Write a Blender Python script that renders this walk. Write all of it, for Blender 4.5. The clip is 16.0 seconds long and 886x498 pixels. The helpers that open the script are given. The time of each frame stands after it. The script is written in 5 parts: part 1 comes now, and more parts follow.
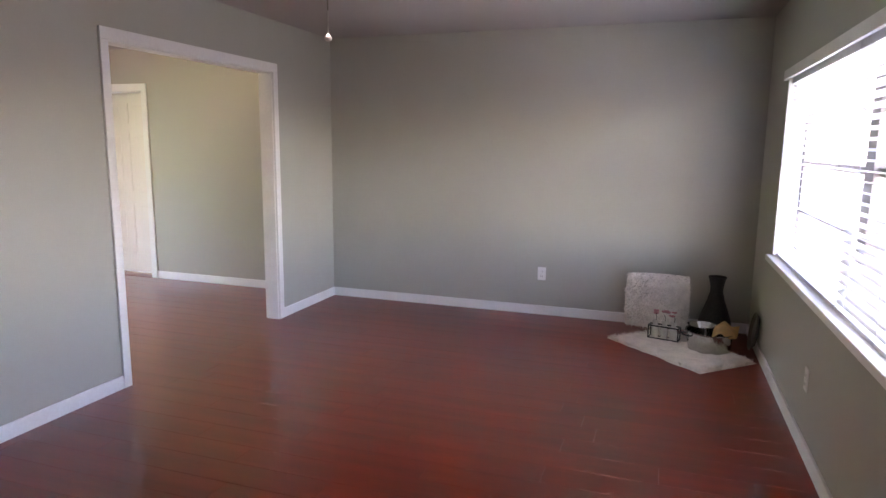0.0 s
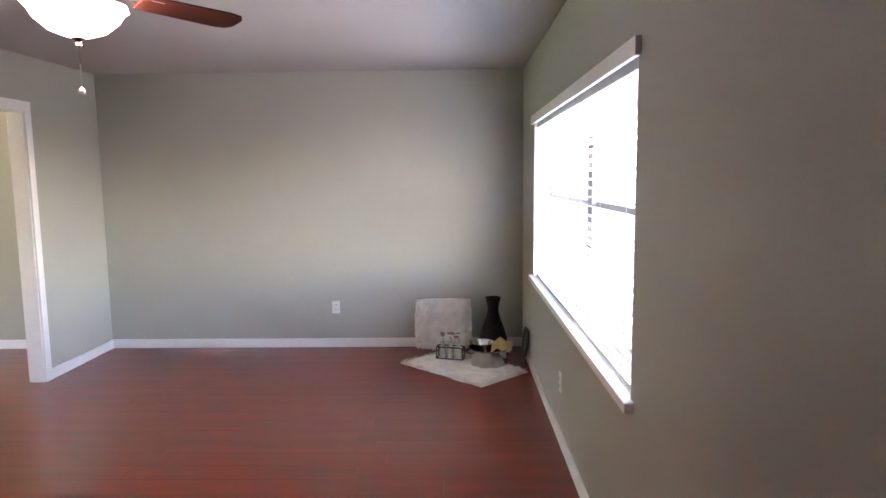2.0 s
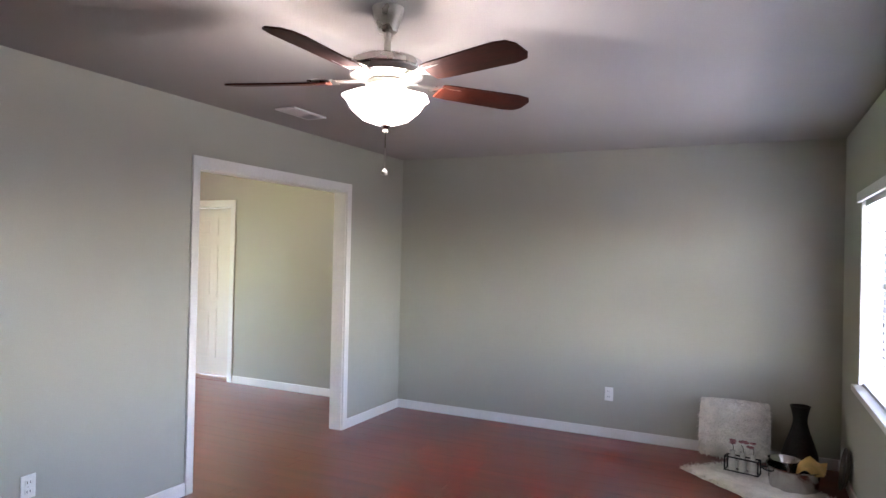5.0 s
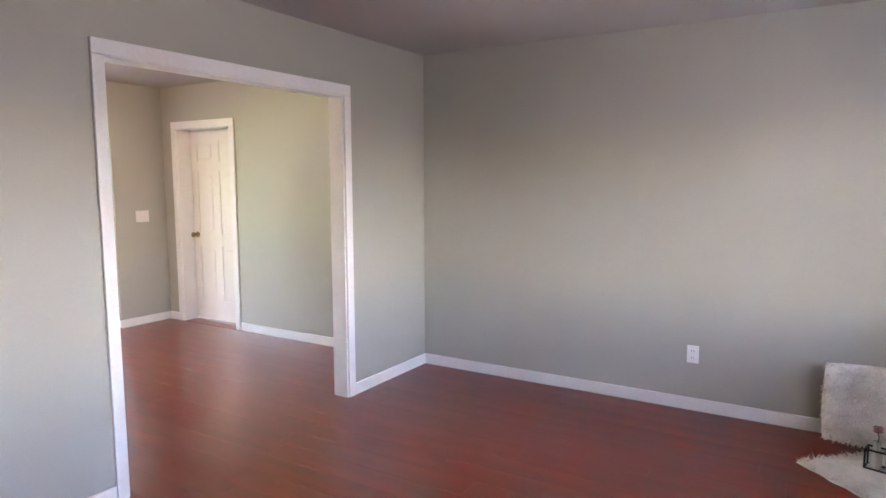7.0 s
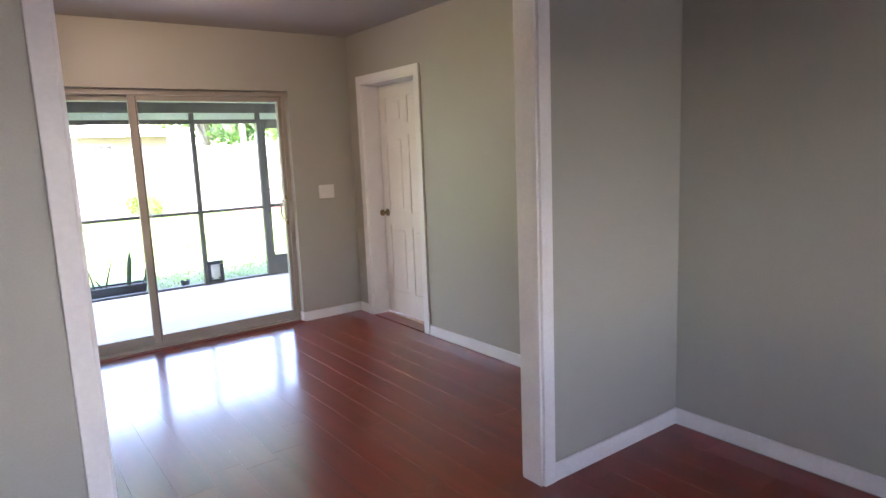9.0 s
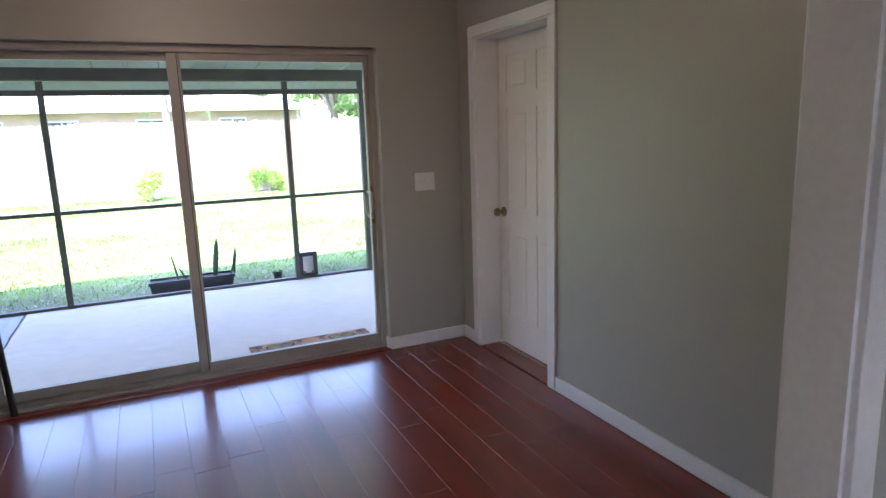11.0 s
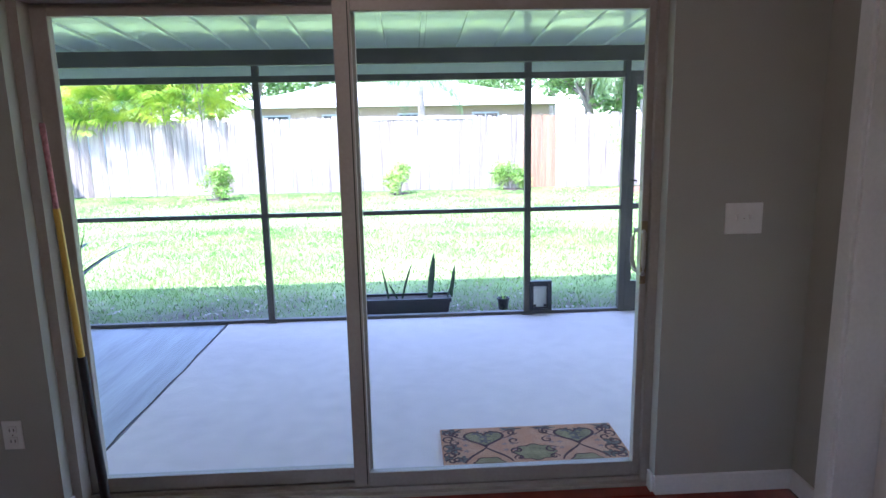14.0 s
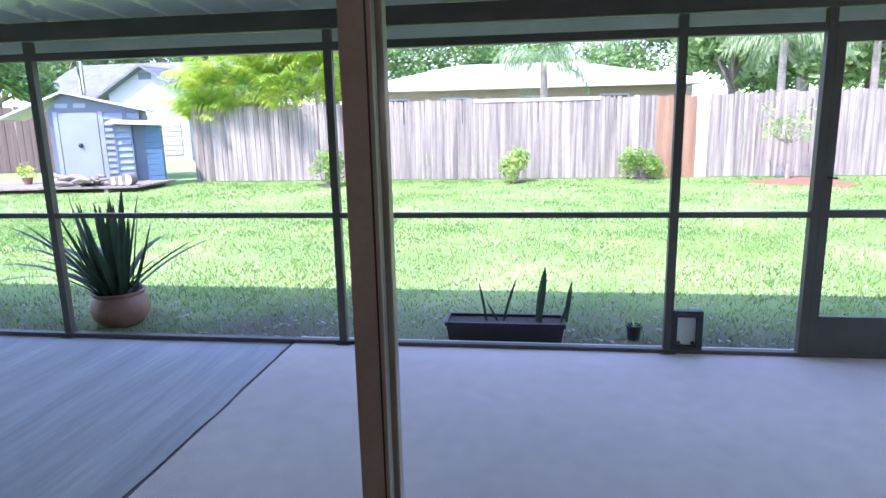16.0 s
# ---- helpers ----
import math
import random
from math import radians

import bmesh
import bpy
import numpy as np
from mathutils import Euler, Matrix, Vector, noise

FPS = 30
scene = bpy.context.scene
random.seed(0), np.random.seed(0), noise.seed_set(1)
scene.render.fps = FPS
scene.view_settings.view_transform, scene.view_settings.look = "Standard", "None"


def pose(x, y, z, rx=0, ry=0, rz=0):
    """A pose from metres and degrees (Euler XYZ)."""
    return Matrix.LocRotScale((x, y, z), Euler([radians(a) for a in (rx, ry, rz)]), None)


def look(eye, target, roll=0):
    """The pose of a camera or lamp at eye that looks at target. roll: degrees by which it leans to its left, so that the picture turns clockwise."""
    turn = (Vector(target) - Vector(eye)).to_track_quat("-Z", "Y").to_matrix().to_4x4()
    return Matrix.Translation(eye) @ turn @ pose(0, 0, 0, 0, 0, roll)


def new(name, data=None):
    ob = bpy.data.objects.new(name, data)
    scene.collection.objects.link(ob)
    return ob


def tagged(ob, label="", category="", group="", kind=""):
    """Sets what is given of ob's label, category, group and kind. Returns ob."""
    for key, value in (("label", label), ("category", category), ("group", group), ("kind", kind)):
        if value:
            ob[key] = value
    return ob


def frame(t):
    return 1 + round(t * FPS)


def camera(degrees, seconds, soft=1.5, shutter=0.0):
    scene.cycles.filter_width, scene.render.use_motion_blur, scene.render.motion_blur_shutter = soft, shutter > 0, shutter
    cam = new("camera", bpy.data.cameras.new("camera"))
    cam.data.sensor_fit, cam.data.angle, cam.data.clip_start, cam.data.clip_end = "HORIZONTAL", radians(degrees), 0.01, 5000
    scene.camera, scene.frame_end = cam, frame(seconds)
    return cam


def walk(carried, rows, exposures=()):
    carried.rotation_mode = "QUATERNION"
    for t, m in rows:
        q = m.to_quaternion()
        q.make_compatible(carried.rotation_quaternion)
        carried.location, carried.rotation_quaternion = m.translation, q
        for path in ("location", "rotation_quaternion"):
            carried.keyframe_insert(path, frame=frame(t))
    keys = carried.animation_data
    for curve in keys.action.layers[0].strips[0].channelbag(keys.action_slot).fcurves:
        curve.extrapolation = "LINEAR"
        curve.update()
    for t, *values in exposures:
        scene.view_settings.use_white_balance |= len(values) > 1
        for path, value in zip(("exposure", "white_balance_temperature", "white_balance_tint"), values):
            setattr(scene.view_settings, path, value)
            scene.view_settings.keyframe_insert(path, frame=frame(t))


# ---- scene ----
cam = camera(69.9, 16.0)
PATH = [
    (0, (0.199, 0.09, 1.469), (-0.439, 1.958, 1.149), 0.6),
    (0.5, (0.282, 0.029, 1.443), (-0.24, 1.927, 1.089), 0.3),
    (1, (0.381, 0.028, 1.473), (0.042, 1.965, 1.104), 0.0),
    (1.5, (0.354, -0.004, 1.495), (0.237, 1.96, 1.136), -0.6),
    (2, (0.339, -0.053, 1.537), (0.299, 1.934, 1.308), -0.6),
    (2.5, (0.256, -0.092, 1.61), (0.243, 1.908, 1.572), -0.6),
    (3, (0.248, -0.089, 1.651), (0.21, 1.909, 1.748), -1.2),
    (3.5, (0.299, -0.044, 1.671), (0.078, 1.938, 1.818), -1.2),
    (4, (0.326, 0.007, 1.653), (-0.183, 1.934, 1.812), 0.0),
    (4.5, (0.347, 0.038, 1.614), (-0.428, 1.877, 1.75), 0.8),
    (5, (0.321, 0.081, 1.538), (-0.554, 1.879, 1.55), 1.3),
    (5.2, (0.295, 0.134, 1.515), (-0.591, 1.926, 1.477), 1.0),
    (7.5, (-0.177, 1.741, 1.482), (-1.355, 3.337, 1.227), -0.3),
    (8, (-0.371, 2.13, 1.454), (-1.749, 3.554, 1.185), -0.3),
    (8.5, (-0.692, 2.483, 1.451), (-2.213, 3.749, 1.159), -1.7),
    (10.8, (-2.064, 3.54, 1.449), (-3.811, 4.441, 1.078), -1.4),
    (11, (-2.212, 3.599, 1.472), (-3.993, 4.427, 1.096), -1.9),
    (11.5, (-2.464, 3.684, 1.49), (-4.332, 4.305, 1.134), -2.2),
    (12, (-2.725, 3.846, 1.503), (-4.669, 4.163, 1.157), -1.6),
    (12.5, (-2.982, 3.897, 1.491), (-4.942, 4.083, 1.139), -1.6),
    (13, (-3.267, 3.903, 1.489), (-5.225, 4.076, 1.12), -1.5),
    (13.5, (-3.539, 3.979, 1.477), (-5.502, 4.104, 1.113), -1.2),
    (14, (-3.808, 4.042, 1.47), (-5.771, 4.141, 1.101), -1.1),
    (14.5, (-4.157, 4.068, 1.476), (-6.117, 4.172, 1.094), -1.4),
    (15, (-4.448, 4.163, 1.45), (-6.413, 4.235, 1.085), -1.2),
    (15.5, (-4.744, 4.221, 1.443), (-6.707, 4.136, 1.069), -1.4),
    (16, (-4.997, 4.141, 1.433), (-6.936, 3.866, 1.025), -1.3),
]
EXPOSURES = [(0.0, 5.4, 6800, 30), (0.6, 5.6, 6800, 30), (1.5, 5.9, 6800, 28), (3.5, 6.0, 6300, 20), (5.2, 5.55, 6500, 23), (7.5, 5.85, 6700, 31), (8.5, 5.25, 6700, 32), (10.8, 4.02, 6200, 30), (11.5, 4.0, 6000, 31), (12.5, 3.62, 5650, 32),
             (13.5, 3.5, 5600, 30), (14.5, 3.4, 5550, 31), (15.0, 3.2, 5600, 32), (15.5, 3.0, 5750, 33), (16.0, 2.75, 5900, 34)]
walk(cam, [(t, look(eye, target, roll)) for t, eye, target, roll in PATH], EXPOSURES)

# ---- world, sun, lamps ----
SUN_ELEV, SUN_SIDE = 55.0, 33.0
to_sun = Vector((math.cos(radians(SUN_ELEV)) * math.cos(radians(SUN_SIDE)),
                 -math.cos(radians(SUN_ELEV)) * math.sin(radians(SUN_SIDE)), math.sin(radians(SUN_ELEV))))
world = bpy.data.worlds.new("world")
scene.world = world
world.use_nodes = True
sky = world.node_tree.nodes.new("ShaderNodeTexSky")
sky.sky_type, sky.sun_disc = "NISHITA", False
sky.sun_elevation, sky.sun_rotation = radians(SUN_ELEV), radians(90 + SUN_SIDE)
world.node_tree.links.new(sky.outputs[0], world.node_tree.nodes["Background"].inputs[0])
world.node_tree.nodes["Background"].inputs[1].default_value = 0.15
sun = new("sun", bpy.data.lights.new("sun", "SUN"))
sun.data.energy, sun.data.angle, sun.data.color = 2.0, radians(0.6), (1.0, 0.95, 0.87)
sun.matrix_basis = look(to_sun * 40, (0, 0, 0))


def bulb(name, place, watts, radius, colour=(1.0, 0.9, 0.78)):
    ob = new(name, bpy.data.lights.new(name, "POINT"))
    ob.data.energy, ob.data.shadow_soft_size, ob.data.color = watts, radius, colour
    ob.matrix_basis = pose(*place)
    return ob


FAN = (-0.92, 2.115)
DOME = (-4.72, 3.87)
bulb("fan_bulb", (FAN[0], FAN[1], 2.08), 0.6, 0.04, (1.0, 0.95, 0.9))
window_sky = new("window_skylight", bpy.data.lights.new("window_skylight", "AREA"))
window_sky.data.shape, window_sky.data.size, window_sky.data.size_y = "RECTANGLE", 2.68, 1.17
window_sky.data.energy, window_sky.data.color = 0.3, (0.90, 0.96, 1.0)
window_sky.matrix_basis = look((1.16, 3.425, 1.352), (0, 3.425, 1.352))
bulb("dome_bulb", (DOME[0], DOME[1], 2.28), 0.8, 0.06, (1.0, 0.76, 0.48))


# ---- materials ----
def material(name, base, rough=0.6, metal=0.0, var=0.12, scale=6.0, fine=90.0, bump=0.1, stretch=(1, 1, 1), second=None,
             coat=0.0, per_piece=0.0, bump_scale=None, rough_var=0.08, spec=0.5, contrast=(0.35, 0.65)):
    """Base colour varied by a broad and a fine noise (towards second, where given), uneven gloss and a fine relief."""
    m = bpy.data.materials.new(name)
    m.use_nodes = True
    nt = m.node_tree
    b = nt.nodes["Principled BSDF"]
    tc = nt.nodes.new("ShaderNodeTexCoord")
    mp = nt.nodes.new("ShaderNodeMapping")
    mp.inputs["Scale"].default_value = stretch
    nt.links.new(tc.outputs["Object"], mp.inputs[0])
    info = nt.nodes.new("ShaderNodeObjectInfo")
    off = nt.nodes.new("ShaderNodeVectorMath")
    off.operation = "ADD"
    mul = nt.nodes.new("ShaderNodeMath")
    mul.operation = "MULTIPLY"
    mul.inputs[1].default_value = 37.0 if per_piece else 0.0
    nt.links.new(info.outputs["Random"], mul.inputs[0])
    nt.links.new(mp.outputs[0], off.inputs[0])
    nt.links.new(mul.outputs[0], off.inputs[1])

    def noise_node(s, detail):
        n = nt.nodes.new("ShaderNodeTexNoise")
        n.inputs["Scale"].default_value, n.inputs["Detail"].default_value = s, detail
        nt.links.new(off.outputs[0], n.inputs["Vector"])
        return n
    broad, small = noise_node(scale, 3), noise_node(fine, 4)
    ramp = nt.nodes.new("ShaderNodeValToRGB")
    ramp.color_ramp.elements[0].position, ramp.color_ramp.elements[1].position = contrast
    low = [c * (1 - var) for c in base]
    high = list(second) if second else [min(1, c * (1 + var)) for c in base]
    ramp.color_ramp.elements[0].color, ramp.color_ramp.elements[1].color = (*low, 1), (*high, 1)
    nt.links.new(broad.outputs[0], ramp.inputs[0])
    grain = nt.nodes.new("ShaderNodeMapRange")
    grain.inputs["From Min"].default_value, grain.inputs["From Max"].default_value = 0.3, 0.7
    grain.inputs["To Min"].default_value, grain.inputs["To Max"].default_value = 1 - var, 1 + var
    nt.links.new(small.outputs[0], grain.inputs["Value"])
    last = grain.outputs[0]
    if per_piece:
        pr = nt.nodes.new("ShaderNodeMapRange")
        pr.inputs["To Min"].default_value, pr.inputs["To Max"].default_value = 1 - per_piece, 1 + per_piece
        nt.links.new(info.outputs["Random"], pr.inputs["Value"])
        mm = nt.nodes.new("ShaderNodeMath")
        mm.operation = "MULTIPLY"
        nt.links.new(last, mm.inputs[0]), nt.links.new(pr.outputs[0], mm.inputs[1])
        last = mm.outputs[0]
    vm = nt.nodes.new("ShaderNodeVectorMath")
    vm.operation = "SCALE"
    nt.links.new(ramp.outputs[0], vm.inputs[0]), nt.links.new(last, vm.inputs["Scale"])
    nt.links.new(vm.outputs[0], b.inputs["Base Color"])
    rr = nt.nodes.new("ShaderNodeMapRange")
    rr.inputs["To Min"].default_value, rr.inputs["To Max"].default_value = max(0.02, rough - rough_var), min(1, rough + rough_var)
    nt.links.new(broad.outputs[0], rr.inputs["Value"]), nt.links.new(rr.outputs[0], b.inputs["Roughness"])
    b.inputs["Metallic"].default_value = metal
    b.inputs["Specular IOR Level"].default_value = spec
    b.inputs["Coat Weight"].default_value, b.inputs["Coat Roughness"].default_value = coat, 0.1
    if bump:
        bn = nt.nodes.new("ShaderNodeBump")
        bn.inputs["Strength"].default_value, bn.inputs["Distance"].default_value = bump, 0.004
        src = small if bump_scale is None else noise_node(bump_scale, 2)
        nt.links.new(src.outputs[0], bn.inputs["Height"]), nt.links.new(bn.outputs[0], b.inputs["Normal"])
    return m


def glow(name, colour, strength):
    m = bpy.data.materials.new(name)
    m.use_nodes = True
    b = m.node_tree.nodes["Principled BSDF"]
    b.inputs["Base Color"].default_value = (0.8, 0.78, 0.74, 1)
    b.inputs["Roughness"].default_value = 0.3
    b.inputs["Emission Color"].default_value, b.inputs["Emission Strength"].default_value = (*colour, 1), strength
    return m


def clear_glass(name):
    m = bpy.data.materials.new(name)
    m.use_nodes = True
    nt = m.node_tree
    nt.nodes.remove(nt.nodes["Principled BSDF"])
    t, g, f, mix = (nt.nodes.new("ShaderNode" + k) for k in ("BsdfTransparent", "BsdfGlossy", "LayerWeight", "MixShader"))
    t.inputs[0].default_value, g.inputs["Roughness"].default_value, f.inputs[0].default_value = (0.93, 0.95, 0.95, 1), 0.0, 0.5
    power, gloss = nt.nodes.new("ShaderNodeMath"), nt.nodes.new("ShaderNodeMath")
    power.operation, power.inputs[1].default_value = "POWER", 4.5
    gloss.operation, gloss.inputs[1].default_value, gloss.inputs[2].default_value = "MULTIPLY_ADD", 0.7, 0.012
    nt.links.new(f.outputs["Facing"], power.inputs[0]), nt.links.new(power.outputs[0], gloss.inputs[0])
    nt.links.new(gloss.outputs[0], mix.inputs[0]), nt.links.new(t.outputs[0], mix.inputs[1]), nt.links.new(g.outputs[0], mix.inputs[2])
    nt.links.new(mix.outputs[0], nt.nodes["Material Output"].inputs[0])
    return m


def leafy(name, base, second, per_piece=0.0):
    m = material(name, base, 0.45, var=0.25, scale=1.3, fine=14, bump=0, second=second, per_piece=per_piece)
    b = m.node_tree.nodes["Principled BSDF"]
    t, mix = m.node_tree.nodes.new("ShaderNodeBsdfTranslucent"), m.node_tree.nodes.new("ShaderNodeMixShader")
    src = b.inputs["Base Color"].links[0].from_socket
    m.node_tree.links.new(src, t.inputs[0])
    mix.inputs[0].default_value = 0.35
    m.node_tree.links.new(b.outputs[0], mix.inputs[1]), m.node_tree.links.new(t.outputs[0], mix.inputs[2])
    m.node_tree.links.new(mix.outputs[0], m.node_tree.nodes["Material Output"].inputs[0])
    return m


WALL = material("sage_grey_wall_paint", (0.40, 0.395, 0.345), 0.42, var=0.025, scale=0.8, fine=160, bump=0.12, rough_var=0.05)
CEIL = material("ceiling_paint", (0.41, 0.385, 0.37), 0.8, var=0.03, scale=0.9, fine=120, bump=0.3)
TRIM = material("white_trim_paint", (0.80, 0.79, 0.78), 0.35, var=0.03, scale=3, fine=60, bump=0.05)
DOORW = material("white_door_paint", (0.78, 0.74, 0.70), 0.4, var=0.03, scale=3, fine=150, bump=0.08, stretch=(1, 1, 0.15))
PLASTIC = material("white_plastic", (0.78, 0.77, 0.75), 0.35, var=0.02, scale=8, bump=0.0)
SOCKET = material("dark_slots", (0.05, 0.05, 0.05), 0.6, var=0.1, bump=0)
CHERRY = material("cherry_laminate", (0.165, 0.0145, 0.0042), 0.285, var=0.06, scale=2.2, fine=30, bump=0.0, stretch=(0.5, 5, 1), coat=0.45,
                  second=(0.205, 0.019, 0.0056), per_piece=0.05, rough_var=0.0, bump_scale=2.2)
SUBFLOOR = material("floor_joint", (0.05, 0.02, 0.015), 0.8, bump=0)
VINYL = material("almond_vinyl", (0.36, 0.325, 0.28), 0.4, var=0.05, scale=4, fine=80, bump=0.03)
BRONZE = material("dark_bronze_aluminium", (0.085, 0.074, 0.060), 0.5, metal=0.2, var=0.15, scale=5, fine=90, bump=0.04)
PAN = material("painted_roof_pan", (0.76, 0.85, 0.68), 0.2, var=0.06, scale=2, fine=30, bump=0.03, coat=0.6, spec=0.8)
CONC = material("worn_concrete", (0.61, 0.505, 0.475), 0.85, var=0.07, scale=0.8, fine=9, bump=0.12, contrast=(0.3, 0.7))
CONC_OLD = material("broomed_grey_concrete", (0.40, 0.385, 0.40), 0.8, var=0.10, scale=1.3, fine=7, bump=0.4, stretch=(0.35, 4, 1))
FENCE = material("weathered_fence_wood", (0.165, 0.140, 0.122), 0.85, var=0.2, scale=2.5, fine=22, bump=0.6, stretch=(4, 4, 0.35), per_piece=0.09,
                 second=(0.29, 0.255, 0.225))
FENCE_NEW = material("new_cedar_board", (0.22, 0.125, 0.075), 0.75, var=0.15, scale=2.5, fine=24, bump=0.4, stretch=(4, 4, 0.35), per_piece=0.12)
CHALK = material("pale_new_board", (0.48, 0.45, 0.43), 0.8, var=0.1, scale=2.5, fine=24, bump=0.4, stretch=(4, 4, 0.35), per_piece=0.1)
# brown wood, its colour lowered further to hold the shade behind the shed
FENCE_SHADED = material("shaded_brown_fence_wood", (0.085, 0.062, 0.052), 0.85, var=0.2, scale=2.5, fine=22, bump=0.6, stretch=(4, 4, 0.35), per_piece=0.12)
OLDWOOD = material("grey_driftwood", (0.17, 0.145, 0.125), 0.85, var=0.25, scale=5, fine=40, bump=0.6)
# next three: shed paints set darker, holding the shade on the shed's front
SHEDW = material("dimmed_white_shed_paint", (0.26, 0.29, 0.31), 0.6, var=0.06, scale=2, fine=40, bump=0.2)
SHEDB = material("blue_grey_siding", (0.12, 0.15, 0.19), 0.65, var=0.1, scale=2, fine=30, bump=0.2)
SHEDL = material("pale_blue_panel", (0.18, 0.225, 0.28), 0.6, var=0.06, scale=2, fine=30, bump=0.1)
SHEDD = material("deep_blue_boards", (0.06, 0.13, 0.20), 0.6, var=0.08, scale=2, fine=30, bump=0.1)
STUCCO = material("white_stucco", (0.60, 0.61, 0.60), 0.9, var=0.05, scale=1, fine=50, bump=0.5)
SIDING = material("pale_grey_siding", (0.38, 0.40, 0.42), 0.8, var=0.06, scale=1, fine=40, bump=0.3)
TAN = material("tan_house_wall", (0.22, 0.17, 0.135), 0.9, var=0.06, scale=1, fine=50, bump=0.3)
SHINGLE = material("grey_shingle", (0.12, 0.13, 0.15), 0.9, var=0.2, scale=3, fine=30, bump=0.6)
PALE_ROOF = material("pale_roof_coating", (0.58, 0.57, 0.54), 0.8, var=0.06, scale=0.7, fine=20, bump=0.3)
WINDARK = material("dark_window_glass", (0.03, 0.035, 0.04), 0.1, var=0.1, bump=0)
NICKEL = material("brushed_nickel", (0.55, 0.53, 0.50), 0.28, metal=1.0, var=0.05, scale=10, fine=160, bump=0.02)
BRASS = material("antique_brass", (0.30, 0.23, 0.14), 0.35, metal=1.0, var=0.2, scale=25, fine=120, bump=0.05)
BLADE = material("cherry_blade_wood", (0.05, 0.011, 0.006), 0.55, var=0.2, scale=3, fine=30, bump=0.05, stretch=(1, 8, 1), spec=0.12)
BOWL_GLASS = glow("lit_frosted_glass", (1.0, 0.93, 0.82), 0.22)
DOME_GLASS = glow("lit_dome_glass", (1.0, 0.93, 0.82), 0.5)
GLASS = clear_glass("window_glass")
SLAT = material("white_blind_slat", (0.72, 0.73, 0.76), 0.4, var=0.02, scale=4, fine=60, bump=0.03)
MULLION = material("brown_window_frame", (0.26, 0.23, 0.22), 0.5, var=0.1, scale=4, bump=0.05)
FUR = material("white_faux_fur", (0.76, 0.72, 0.66), 0.95, var=0.08, scale=14, fine=120, bump=0.8)
BLACKCERAMIC = material("black_woven_vase", (0.010, 0.009, 0.009), 0.6, var=0.3, scale=40, fine=160, bump=0.4, spec=0.25)
STEEL = material("polished_steel", (0.50, 0.49, 0.47), 0.14, metal=1.0, var=0.06, scale=6, bump=0.0)
YELLOW = material("yellow_cloth", (0.78, 0.55, 0.22), 0.85, var=0.12, scale=10, fine=150, bump=0.5)
PINK = material("dusty_pink_petal", (0.50, 0.22, 0.24), 0.7, var=0.25, scale=30, bump=0.1)
CANDLE = material("ivory_glass_tube", (0.62, 0.60, 0.55), 0.25, var=0.05, scale=10, bump=0.0)
TERRA = material("terracotta", (0.23, 0.115, 0.078), 0.6, var=0.18, scale=6, fine=60, bump=0.3)
BLACKPLASTIC = material("black_plastic", (0.02, 0.02, 0.022), 0.5, var=0.2, scale=6, bump=0.1)
POLEYELLOW = material("yellow_fibreglass", (0.62, 0.40, 0.06), 0.4, var=0.06, scale=6, bump=0.02)
SOIL = material("soil", (0.06, 0.045, 0.035), 0.95, var=0.3, scale=20, fine=120, bump=0.8)
MULCH = material("red_mulch", (0.20, 0.085, 0.05), 0.95, var=0.3, scale=12, fine=80, bump=0.8)
BARK = material("palm_bark", (0.24, 0.21, 0.18), 0.9, var=0.2, scale=4, fine=40, bump=0.6, stretch=(1, 1, 3))
FLAP = material("frosted_flap", (0.55, 0.54, 0.50), 0.5, var=0.08, scale=10, bump=0.05)
SANSEV = leafy("snake_plant_leaf", (0.018, 0.035, 0.02), (0.04, 0.075, 0.035))
ARECA = leafy("areca_leaf", (0.15, 0.39, 0.04), (0.50, 0.60, 0.06))
QUEEN = leafy("queen_palm_leaf", (0.12, 0.22, 0.09), (0.26, 0.36, 0.17))
BUSHLEAF = leafy("bush_leaf", (0.16, 0.34, 0.05), (0.34, 0.48, 0.12))
TREELEAF = leafy("tree_leaf", (0.08, 0.19, 0.05), (0.24, 0.40, 0.13), 0.15)
GRASS = leafy("grass_blade", (0.12, 0.29, 0.055), (0.26, 0.38, 0.11))
LITTER = material("leaf_litter", (0.20, 0.165, 0.12), 0.9, var=0.4, scale=4, fine=30, bump=0.2, second=(0.38, 0.35, 0.30))


